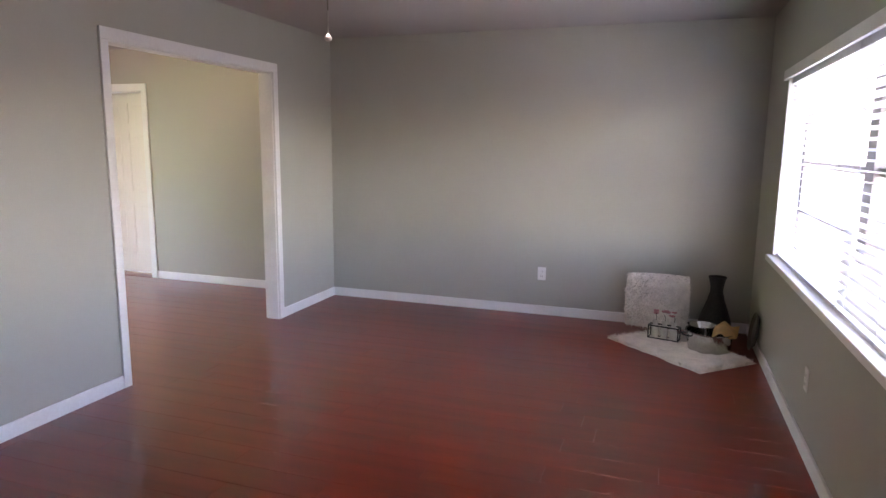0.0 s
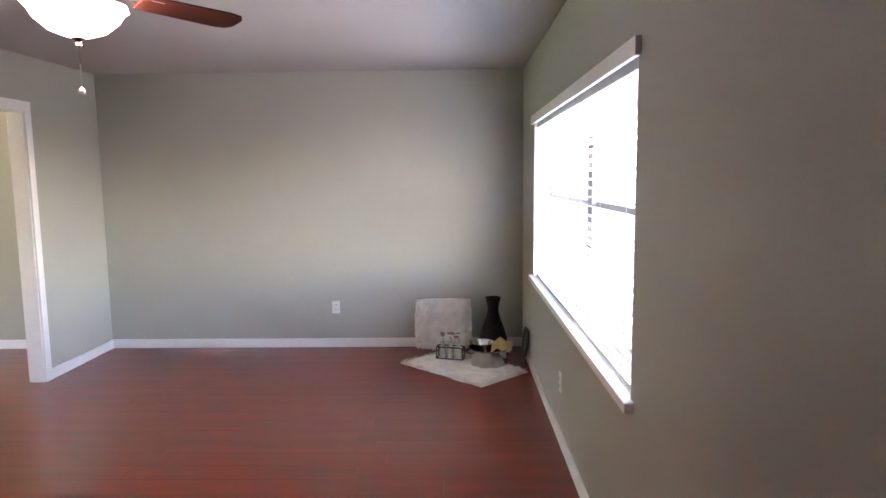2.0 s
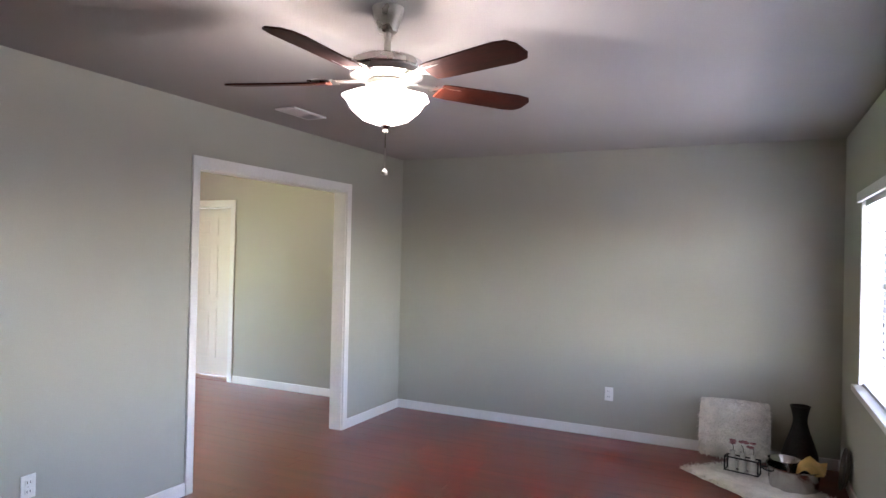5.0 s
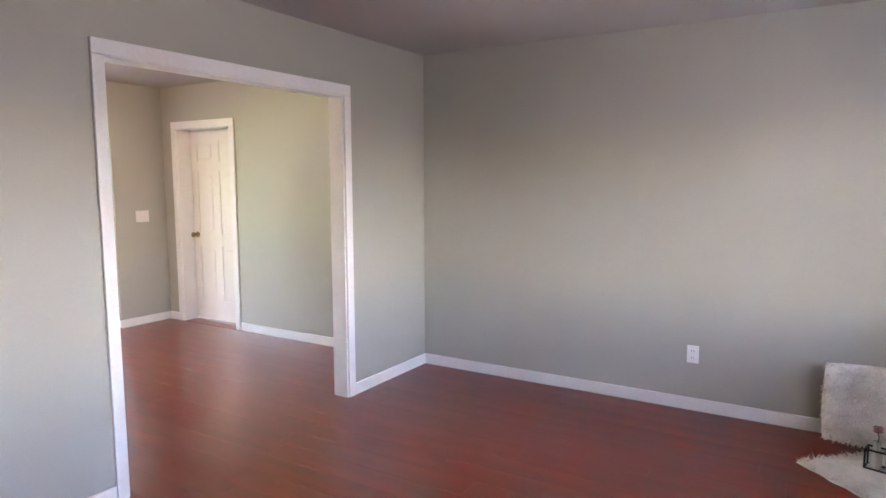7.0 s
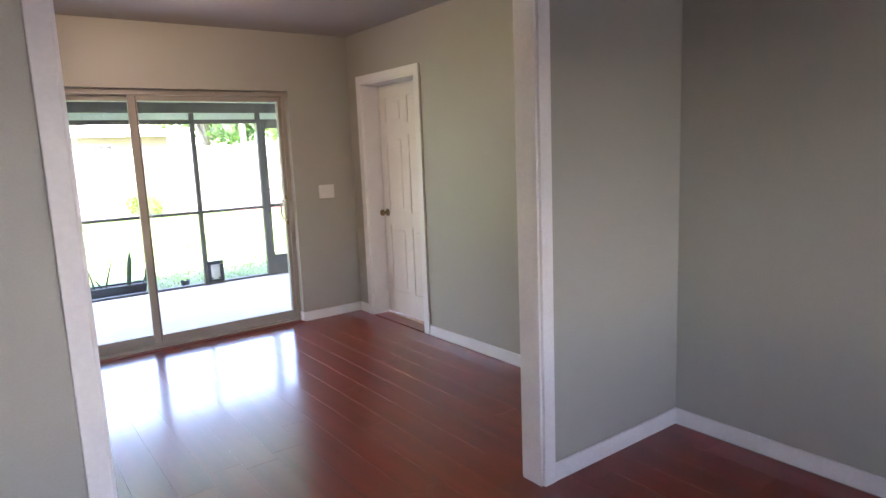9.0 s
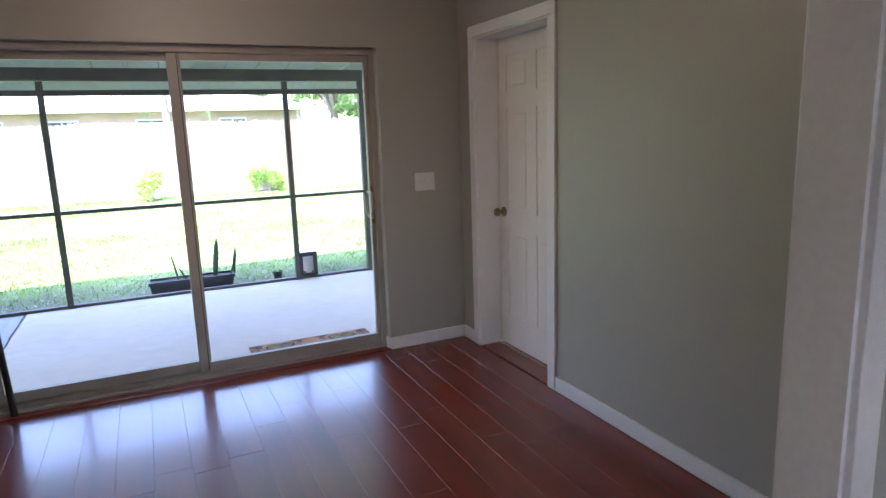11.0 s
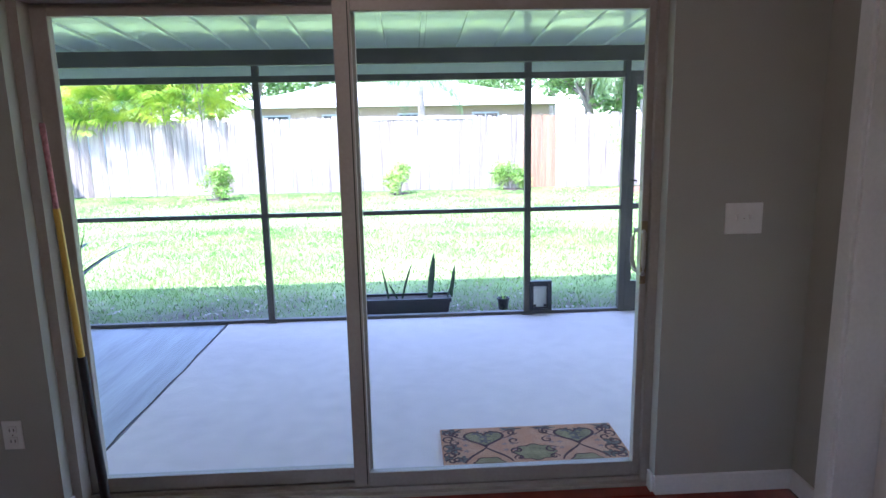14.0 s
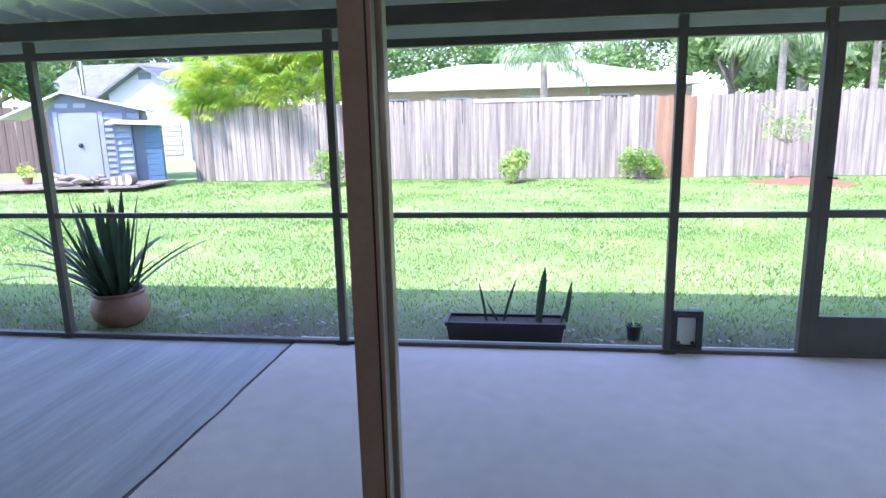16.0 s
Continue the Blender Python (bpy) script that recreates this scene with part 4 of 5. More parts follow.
    for c in (-0.235, 0.235):
        for s in (-1, 1):
            lines.append(("line", [(c + s * 0.115 * math.sin(t * 1.45) ** 1.3, 0.03 + 0.15 * t) for t in (i / 20 for i in range(21))], 0.007))
            lines.append(("line", [(c + s * (0.10 + 0.06 * math.sin(t * 3.1)), -0.06 - 0.12 * t) for t in (i / 16 for i in range(17))], 0.006))
            for v, rr in ((-0.03, 0.032), (0.075, 0.036), (0.145, 0.026), (-0.12, 0.028)):
                lines.append(("line", spiral(c + s * 0.15, v, rr, 1.2 * s + v * 9, s), 0.006))
    for s in (-1, 1):
        lines.append(("line", [(s * (0.02 + 0.12 * t), -0.165 + 0.045 * t * t) for t in (i / 14 for i in range(15))], 0.005))
        for v, rr in ((-0.14, 0.03), (-0.07, 0.036), (0.02, 0.04), (0.10, 0.036), (0.155, 0.026)):
            lines.append(("line", spiral(s * 0.415, v, rr, 2.0 + v * 7, -s), 0.0065))
    show("brown_scroll", lines, MATDARK, 0.0142)


doormat()


def patio_roof():
    r = thing("patio_roof", (-6.4, 1, 2.3), "pale ribbed aluminium patio roof on a dark beam", "patio roof", kind="structure")
    x0, z0, x1, z1 = -6.33, 2.39, -9.5, 2.112
    b = bmesh.new()
    y, step = -7.4, 0.305
    prof = []
    while y < 9.4:
        prof += [(y, 0.0), (y + step - 0.045, 0.0), (y + step - 0.04, -0.016), (y + step - 0.006, -0.016)]
        y += step
    A = [b.verts.new((x0, yy, z0 + dz)) for yy, dz in prof]
    B = [b.verts.new((x1, yy, z1 + dz)) for yy, dz in prof]
    C = [b.verts.new((x0, yy, z0 + 0.06)) for yy, dz in prof]
    D = [b.verts.new((x1, yy, z1 + 0.06)) for yy, dz in prof]
    for i in range(len(prof) - 1):
        b.faces.new((A[i], A[i + 1], B[i + 1], B[i])), b.faces.new((C[i], D[i], D[i + 1], C[i + 1]))
        b.faces.new((B[i], B[i + 1], D[i + 1], D[i])), b.faces.new((A[i], C[i], C[i + 1], A[i + 1]))
    b.faces.new((A[0], B[0], D[0], C[0])), b.faces.new((A[-1], C[-1], D[-1], B[-1]))
    part("roof_pan", b, PAN, r)
    part("gutter", boxes((-9.60, -9.505, -7.4, 9.4, 2.065, 2.175), bevel=0.006), PAN, r)
    part("wall_ledger", boxes((-6.345, -6.315, -7.4, 9.4, 2.29, 2.37)), PAN, r)


patio_roof()


def screen_wall():
    s = thing("screen_enclosure", (PX, 1, -0.18), "dark bronze aluminium screen enclosure of the patio", "screen enclosure", kind="structure")
    zb = patio_z(PX)
    posts = [-5.95, -3.77, -1.58, 0.68, 2.825, 5.04]
    part("top_beam", boxes((PX - 0.03, PX + 0.03, -7.4, 9.4, 2.005, 2.125), bevel=0.003), BRONZE, s)
    part("header_rail", boxes((PX - 0.025, PX + 0.025, -7.4, 9.4, 1.872, 1.924), bevel=0.003), BRONZE, s)
    part("fascia_strip", boxes((-9.50, -9.49, -7.4, 9.4, 1.90, 2.115)), PAN, s)
    part("sill_rail", boxes((PX - 0.025, PX + 0.025, -7.4, 9.4, zb - 0.005, zb + 0.028), bevel=0.003), BRONZE, s)
    part("chair_rail", boxes((PX - 0.022, PX + 0.022, -7.4, 5.845, 0.772, 0.808), bevel=0.003), BRONZE, s)
    me = mesh_of("post", boxes((-0.027, 0.027, -0.027, 0.027, 0, 2.005 - zb), bevel=0.003), BRONZE)
    fm = mesh_of("post_foot", boxes((-0.05, 0.05, -0.05, 0.05, 0, 0.012), bevel=0.002), BRONZE)
    for y in posts + [8.3]:
        piece("post", me, s, pose(PX, y, zb - 0.004))
        piece("post_foot", fm, s, pose(PX, y, zb - 0.002))
    d = part("screen_door", boxes((PX - 0.02, PX + 0.02, 5.900, 5.955, zb + 0.02, 1.872), (PX - 0.02, PX + 0.02, 6.695, 6.750, zb + 0.02, 1.872), (PX - 0.02, PX + 0.02, 5.955, 6.695, 1.81, 1.872),
                                  (PX - 0.02, PX + 0.02, 5.955, 6.695, 0.772, 0.82), bevel=0.003), BRONZE, s)
    part("kick_panel", boxes((PX - 0.012, PX + 0.012, 5.955, 6.695, zb + 0.02, 0.135)), BRONZE, d)
    h = tube(bmesh.new(), [(PX + 0.02, 5.925, 1.02), (PX + 0.055, 5.925, 1.02), (PX + 0.06, 5.965, 1.02)], 0.007, 8)
    part("door_handle", h, BLACKPLASTIC, d)
    part("door_post", boxes((PX - 0.03, PX + 0.03, 5.845, 5.895, zb - 0.004, 2.005), bevel=0.003), BRONZE, s)
    part("door_post", boxes((PX - 0.03, PX + 0.03, 6.755, 6.815, zb - 0.004, 2.005), bevel=0.003), BRONZE, s)
    p = part("pet_door", boxes((PX - 0.02, PX + 0.03, 5.058, 5.095, zb + 0.03, 0.16), (PX - 0.02, PX + 0.03, 5.215, 5.255, zb + 0.03, 0.16), (PX - 0.02, PX + 0.03, 5.095, 5.215, 0.115, 0.16),
                               (PX - 0.02, PX + 0.03, 5.095, 5.215, zb + 0.03, zb + 0.055), bevel=0.003), BLACKPLASTIC, s, "dark framed pet door in the screen")
    part("flap", boxes((PX - 0.004, PX + 0.004, 5.095, 5.215, zb + 0.055, 0.115)), FLAP, p, "cream flap")
    for y in (5.110, 5.200):
        part("flap_magnet", boxes((PX + 0.004, PX + 0.009, y - 0.011, y + 0.011, zb + 0.06, zb + 0.08)), BLACKPLASTIC, p)


screen_wall()


# ---- plants beside the patio ----
def blade_leaf(vs, fs, base, head, lean, ln, w, bend, n=6, face=None):
    """A long strap leaf, folded along its middle."""
    side = Vector((-math.sin(head), math.cos(head), 0)) if face is None else Vector(face)
    p, up = Vector(base), Vector((math.cos(head) * math.sin(lean), math.sin(head) * math.sin(lean), math.cos(lean)))
    start = len(vs)
    for i in range(n + 1):
        t = i / n
        k = w * (0.65 + 0.6 * t) * (1 - t ** 3) + 0.002
        fold = Vector((math.cos(head), math.sin(head), 0)) * k * 0.35
        vs += [tuple(p - side * k + fold), tuple(p), tuple(p + side * k + fold)]
        lean += bend / n
        up = Vector((math.cos(head) * math.sin(lean), math.sin(head) * math.sin(lean), math.cos(lean)))
        p = p + up * ln / n
    for i in range(n):
        a = start + 3 * i
        fs += [(a, a + 1, a + 4, a + 3), (a + 1, a + 2, a + 5, a + 4)]


def snake_plant_pot():
    x, y = -9.80, 0.655
    p = thing("potted_snake_plant", (x, y, GROUND), "snake plant in a round terracotta pot on the ground", "potted plant")
    prof = [(0.0, 0.0), (0.14, 0.0), (0.165, 0.015), (0.222, 0.085), (0.238, 0.145), (0.228, 0.205), (0.20, 0.25), (0.195, 0.262), (0.215, 0.285), (0.215, 0.298), (0.188, 0.295), (0.175, 0.26), (0.0, 0.25)]
    part("pot", lathe(bmesh.new(), prof, 36, (x, y, GROUND)), TERRA, p, "weathered terracotta pot", True)
    part("soil", lathe(bmesh.new(), [(0.0, 0.255), (0.172, 0.26), (0.165, 0.265), (0.0, 0.275)], 20, (x, y, GROUND)), SOIL, p)
    rg = random.Random(21)
    for i in range(66):
        vs, fs = [], []
        a, r = rg.uniform(0, 6.28), rg.uniform(0, 0.145)
        out = i >= 46
        ln = rg.uniform(0.42, 0.92) if not out else rg.uniform(0.6, 1.1)
        blade_leaf(vs, fs, (x + r * math.cos(a), y + r * math.sin(a), GROUND + 0.25), a, r * 1.3 + rg.uniform(-0.05, 0.22) + (rg.uniform(0.25, 0.8) if out else 0), ln, rg.uniform(0.022, 0.04), rg.uniform(-0.05, 0.25) + (rg.uniform(0.0, 1.3) if out else 0))
        attach(new("leaf", raw("leaf", vs, fs, SANSEV)), p)


snake_plant_pot()


def planter_box():
    x, y0, y1, z0, z1 = -9.5, 3.53, 4.38, GROUND, -0.035
    p = thing("planter_box", (x, (y0 + y1) / 2, GROUND), "long black plastic planter with a few sparse leaves", "planter")
    b = bmesh.new()
    lo = [b.verts.new(q) for q in ((x - 0.09, y0 + 0.03, z0), (x + 0.09, y0 + 0.03, z0), (x + 0.09, y1 - 0.03, z0), (x - 0.09, y1 - 0.03, z0))]
    hi = [b.verts.new(q) for q in ((x - 0.11, y0, z1 - 0.03), (x + 0.11, y0, z1 - 0.03), (x + 0.11, y1, z1 - 0.03), (x - 0.11, y1, z1 - 0.03))]
    b.faces.new(lo[::-1])
    for i in range(4):
        b.faces.new((lo[i], lo[(i + 1) % 4], hi[(i + 1) % 4], hi[i]))
    for s in ((x - 0.122, x + 0.122, y0 - 0.012, y0 + 0.01), (x - 0.122, x + 0.122, y1 - 0.01, y1 + 0.012), (x - 0.122, x - 0.1, y0 + 0.01, y1 - 0.01), (x + 0.1, x + 0.122, y0 + 0.01, y1 - 0.01)):
        box(b, *s, z1 - 0.032, z1, 0.004)
    part("trough", b, BLACKPLASTIC, p)
    part("soil", boxes((x - 0.1, x + 0.1, y0 + 0.01, y1 - 0.01, z1 - 0.05, z1 - 0.02)), SOIL, p)
    rg = random.Random(4)
    for yy, h, w, lean, head in ((4.19, 0.42, 0.028, 0.04, 1.5), (4.39, 0.31, 0.016, 0.05, 1.5), (3.82, 0.30, 0.010, 0.1, -1.5), (3.90, 0.16, 0.010, 0.4, -1.6), (3.94, 0.34, 0.009, 0.2, 1.5), (3.6, 0.40, 0.012, 1.3, -1.7), (3.57, 0.3, 0.01, 1.45, -1.4), (4.36, 0.2, 0.008, 0.25, 1.6)):
        vs, fs = [], []
        blade_leaf(vs, fs, (x, yy, z1 - 0.02), head, lean, h, w * 1.3, 0.15, face=(0.5, 0.86, 0))
        attach(new("leaf", raw("leaf", vs, fs, SANSEV)), p)


planter_box()
q = thing("plant_pot", (-9.72, 4.915, GROUND), "small black nursery pot on the ground", "plant pot")
part("pot", lathe(bmesh.new(), [(0.0, 0), (0.045, 0), (0.056, 0.10), (0.062, 0.10), (0.062, 0.115), (0.052, 0.115), (0.045, 0.08), (0.0, 0.08)], 18, (-9.72, 4.915, GROUND)), BLACKPLASTIC, q, smooth=True)
vs, fs = [], []
for i in range(4):
    blade_leaf(vs, fs, (-9.72, 4.915, GROUND + 0.08), i * 1.6, 0.4, 0.09, 0.006, 0.5)
attach(new("seedling", raw("seedling", vs, fs, BUSHLEAF)), q)


# ---- yard: fence ----
FX = -22.2


def board_mesh(name, w, h, mat):
    b = bmesh.new()
    c = 0.022
    ring = [(-w / 2, 0), (w / 2, 0), (w / 2, h - c), (w / 2 - c, h), (-w / 2 + c, h), (-w / 2, h - c)]
    f, k = ([b.verts.new((x, y, z)) for y, z in ring] for x in (0.009, -0.009))
    b.faces.new(f), b.faces.new(k[::-1])
    for i in range(6):
        b.faces.new((f[i], k[i], k[(i + 1) % 6], f[(i + 1) % 6]))
    return mesh_of(name, b, mat)


def fence(name, label, y0, y1, x, height, turn=0, plain=False, wood=FENCE):
    rg = random.Random(9)
    f = thing(name, (x, y0, GROUND), label, "fence", "garden fences")
    olds = [board_mesh("fence_board", w, 1.0, wood) for w in (0.138, 0.142, 0.13)]
    new_me, pale = board_mesh("fence_board", 0.14, 1.0, FENCE_NEW), board_mesh("fence_board", 0.14, 1.0, CHALK)
    base = pose(x, y0, GROUND, 0, 0, turn)
    for z in (0.3, 1.05, 1.85):
        r = boxes((-0.06, -0.011, 0, y1 - y0, z, z + 0.09))
        bmesh.ops.transform(r, matrix=base, verts=r.verts)
        part("rail", r, wood, f)
    y = 0.0
    while y < y1 - y0:
        me = rg.choice(olds)
        world_y = y0 + y
        if not plain:
            if 7.32 < world_y < 8.28:
                me = new_me
            elif 8.28 <= world_y < 8.62 or 6.75 < world_y < 6.95:
                me = pale
        h = height + rg.uniform(-0.035, 0.03) + 0.02 * math.sin(world_y * 0.7)
        piece("fence_board", me, f, base @ pose(rg.uniform(-0.006, 0.006), y, 0.02, rg.uniform(-0.5, 0.5), rg.uniform(-0.4, 0.2), rg.uniform(-0.6, 0.6)) @ Matrix.Diagonal((1, 1, h, 1)))
        y += 0.1405 + rg.uniform(0, 0.005)
    y = 0.3
    while y < y1 - y0:
        p = boxes((-0.15, -0.062, y - 0.045, y + 0.045, 0, height))
        bmesh.ops.transform(p, matrix=base, verts=p.verts)
        part("fence_post", p, wood, f)
        y += 2.4


fence("fence", "weathered grey wooden board fence with a few newer boards", -5.35, 16.0, FX, 2.10)
fence("side_fence", "weathered brown board fence behind the shed, shade put into its colour", -24, -12.6, -26.0, 2.35, plain=True, wood=FENCE_SHADED)
fence("side_fence", "weathered wooden board fence at the yard's side", 16.05, 34.0, FX, 2.10, 90, plain=True)
cp = thing("fence_cap_board", (FX, 3.5, 1.93), "pale board nailed along the fence top", "board")
part("cap", boxes((FX + 0.012, FX + 0.03, 2.6, 5.9, 1.78, 1.865), bevel=0.004), CHALK, cp)


# ---- yard: shed, storage box and driftwood ----
def lap_siding(b, place, length, z0, z1, pitch=0.16):
    """Overlapping boards on a face that looks along +x in its own frame."""
    n = int((z1 - z0) / pitch)
    for i in range(n):
        z = z0 + i * (z1 - z0) / n
        h = (z1 - z0) / n
        vs = [b.verts.new(place @ Vector(p)) for p in ((0.055, 0, z), (0.055, length, z), (0.004, length, z + h), (0.004, 0, z + h), (0, 0, z), (0, length, z))]
        b.faces.new((vs[0], vs[1], vs[2], vs[3])), b.faces.new((vs[4], vs[5], vs[1], vs[0]))


def shed():
    s = thing("garden_shed", (-22, -8.3, GROUND), "pale blue-grey clapboard garden shed with a low gable roof", "shed")
    m = pose(-21.3, -9.15, GROUND, 0, 0, 28)
    w, d, hz, ridge = 2.3, 2.4, 2.12, 2.62

    def put(nm, b, mt, lab=""):
        bmesh.ops.transform(b, matrix=m, verts=b.verts)
        return part(nm, b, mt, s, lab)
    b = boxes((-d, 0, 0, w, 0.1, hz))
    g = [b.verts.new(p) for p in ((0, 0, hz), (0, w, hz), (0, w * 0.18, ridge - 0.05), (-d, 0, hz), (-d, w, hz), (-d, w * 0.18, ridge - 0.05))]
    b.faces.new((g[0], g[1], g[2])), b.faces.new((g[3], g[5], g[4]))
    body = put("wall", b, SHEDB)
    r = bmesh.new()
    for (ya, za), (yb, zb) in (((-1.15, hz - 0.2), (w * 0.18, ridge)), ((w * 0.18, ridge), (w + 0.22, hz - 0.03))):
        vs = [r.verts.new(p) for p in ((0.2, ya, za), (0.2, yb, zb), (-d - 0.2, yb, zb), (-d - 0.2, ya, za), (0.2, ya, za - 0.06), (0.2, yb, zb - 0.06), (-d - 0.2, yb, zb - 0.06), (-d - 0.2, ya, za - 0.06))]
        for q in ((0, 1, 2, 3), (7, 6, 5, 4), (0, 4, 5, 1), (1, 5, 6, 2), (2, 6, 7, 3), (3, 7, 4, 0)):
            r.faces.new([vs[i] for i in q])
    put("roof", r, PALE_ROOF, "pale flat-pitched roof")
    dr = boxes((0.005, 0.05, 0.25, 1.22, 0.14, 2.02), bevel=0.006)
    door = put("door", dr, SHEDW, "white painted shed door")
    h = lathe(bmesh.new(), [(0, 0), (0.06, 0), (0.06, 0.02), (0.03, 0.05), (0, 0.06)], 12)
    bmesh.ops.transform(h, matrix=m @ pose(0.05, 0.72, 1.12, 0, 90, 0), verts=h.verts)
    part("door_latch", h, BLACKPLASTIC, door)
    for ya, yb in ((0.12, 0.23), (1.24, 1.36)):
        put("door_trim", boxes((0.005, 0.045, ya, yb, 0.1, 2.05), bevel=0.004), SHEDW)
    put("corner_board", boxes((0.005, 0.045, 1.86, 1.96, 0.1, 2.05), bevel=0.004), SHEDB)
    for ya, yb in ((1.365, 1.855), (1.965, w)):
        L = bmesh.new()
        lap_siding(L, pose(0.002, ya, 0), yb - ya, 0.12, 2.0)
        put("clapboard", L, SHEDL)
    L = bmesh.new()
    lap_siding(L, pose(0, w + 0.002, 0, 0, 0, 90), d, 0.12, 2.0)
    put("clapboard", L, SHEDL)
    for y in (0.35, 0.8):
        put("gable_vent", boxes((0.003, 0.02, y - 0.15, y + 0.15, 2.16, 2.28)), SHEDW)


shed()


def storage_box():
    s = thing("storage_locker", (-20.9, -6.4, GROUND), "open-fronted blue wooden locker with a sloping lid roof", "locker")
    m = pose(-20.75, -6.85, GROUND, 0, 0, 28)

    def put(nm, b, mt, lab=""):
        bmesh.ops.transform(b, matrix=m, verts=b.verts)
        return part(nm, b, mt, s, lab)
    h, w = 1.72, 1.14
    put("side_wall", boxes((-0.8, 0, 0.0, 0.03, 0.12, h)), SHEDB)
    put("side_wall", boxes((-0.8, 0, w - 0.03, w, 0.12, h - 0.04)), SHEDB)
    put("back_wall", boxes((-0.84, -0.8, 0, w, 0.12, h)), SHEDL)
    put("corner_post", boxes((-0.02, 0.06, 0.0, 0.05, 0.12, h - 0.03)), SHEDB)
    L = bmesh.new()
    lap_siding(L, pose(0.0, 0.052, 0), 0.35, 0.14, h - 0.06)
    put("clapboard_front", L, SHEDL, "grey-blue clapboard front")
    put("corner_post", boxes((-0.03, 0.05, 0.405, 0.445, 0.12, h - 0.03)), SHEDB)
    put("inner_panel", boxes((-0.22, -0.19, 0.445, 0.74, 0.12, h - 0.03)), SHEDL, "recessed pale blue panel")
    put("locker_door", boxes(*((-0.02, 0.012 + 0.003 * (i % 2), 0.74, w - 0.002, 0.14 + i * 0.15, 0.284 + i * 0.15) for i in range(10)), bevel=0.006), SHEDD, "deep blue boarded door")
    r = bmesh.new()
    box(r, -0.95, 0.25, -0.14, w + 0.06, -0.03, 0.0, 0.006)
    bmesh.ops.transform(r, matrix=pose(0, 0, h + 0.02, 0, 4, 0) @ pose(0, 0, 0, -3, 0, 0), verts=r.verts)
    put("roof", r, PALE_ROOF, "pale sheet roof")
    put("floor", boxes((-0.84, 0.0, 0, w, 0.06, 0.12)), OLDWOOD)


storage_box()
dk = thing("wood_platform", (-20.6, -7, GROUND), "low weathered wooden platform before the shed", "platform")
pl = mesh_of("deck_board", boxes((-0.07, 0.07, -2.5, 2.5, 0, 0.05), bevel=0.006), OLDWOOD)
for i in range(11):
    piece("deck_board", pl, dk, pose(-21.0 + 0.16 * i, -8.1, GROUND + 0.11, 0, 0, 8))
part("bearer", boxes((-21.0, -19.6, -9.6, -9.5, GROUND, GROUND + 0.108), (-21.0, -19.6, -6.5, -6.4, GROUND, GROUND + 0.108)), OLDWOOD, dk)
rg = random.Random(31)
for i in range(20):
    a = Vector((-19.75 + rg.uniform(-0.25, 0.25), -7.4 + rg.uniform(-0.3, 0.5), GROUND + 0.19 + 0.045 * (i % 5)))
    ln, hd = rg.uniform(0.5, 1.2), rg.uniform(1.2, 2.0)
    pts = [a + Vector((math.cos(hd) * ln * t, math.sin(hd) * ln * t, 0.05 * math.sin(5 * t + i))) for t in (-0.5, -0.2, 0.1, 0.5)]
    t = thing("driftwood_log", a, "grey driftwood log heaped on the platform", "log", "driftwood heap")
    part("log", tube(bmesh.new(), pts, [0.035, 0.065, 0.055, 0.025], 8), OLDWOOD, t, smooth=True)
for i, (yy, rr) in enumerate(((-6.35, 0.11), (-6.15, 0.13), (-5.95, 0.15))):
    t = thing("log_round", (-19.85, yy, GROUND + 0.16), "short sawn log standing on its rim", "log", "sawn log rounds")
    part("log", tube(bmesh.new(), [(-20.05, yy - 0.05, GROUND + 0.16 + rr), (-19.75, yy, GROUND + 0.16 + rr)], rr, 14), OLDWOOD, t)
    part("cut_face", tube(bmesh.new(), [(-19.75, yy, GROUND + 0.16 + rr), (-19.745, yy, GROUND + 0.16 + rr)], rr * 0.88, 14), CHALK, t)


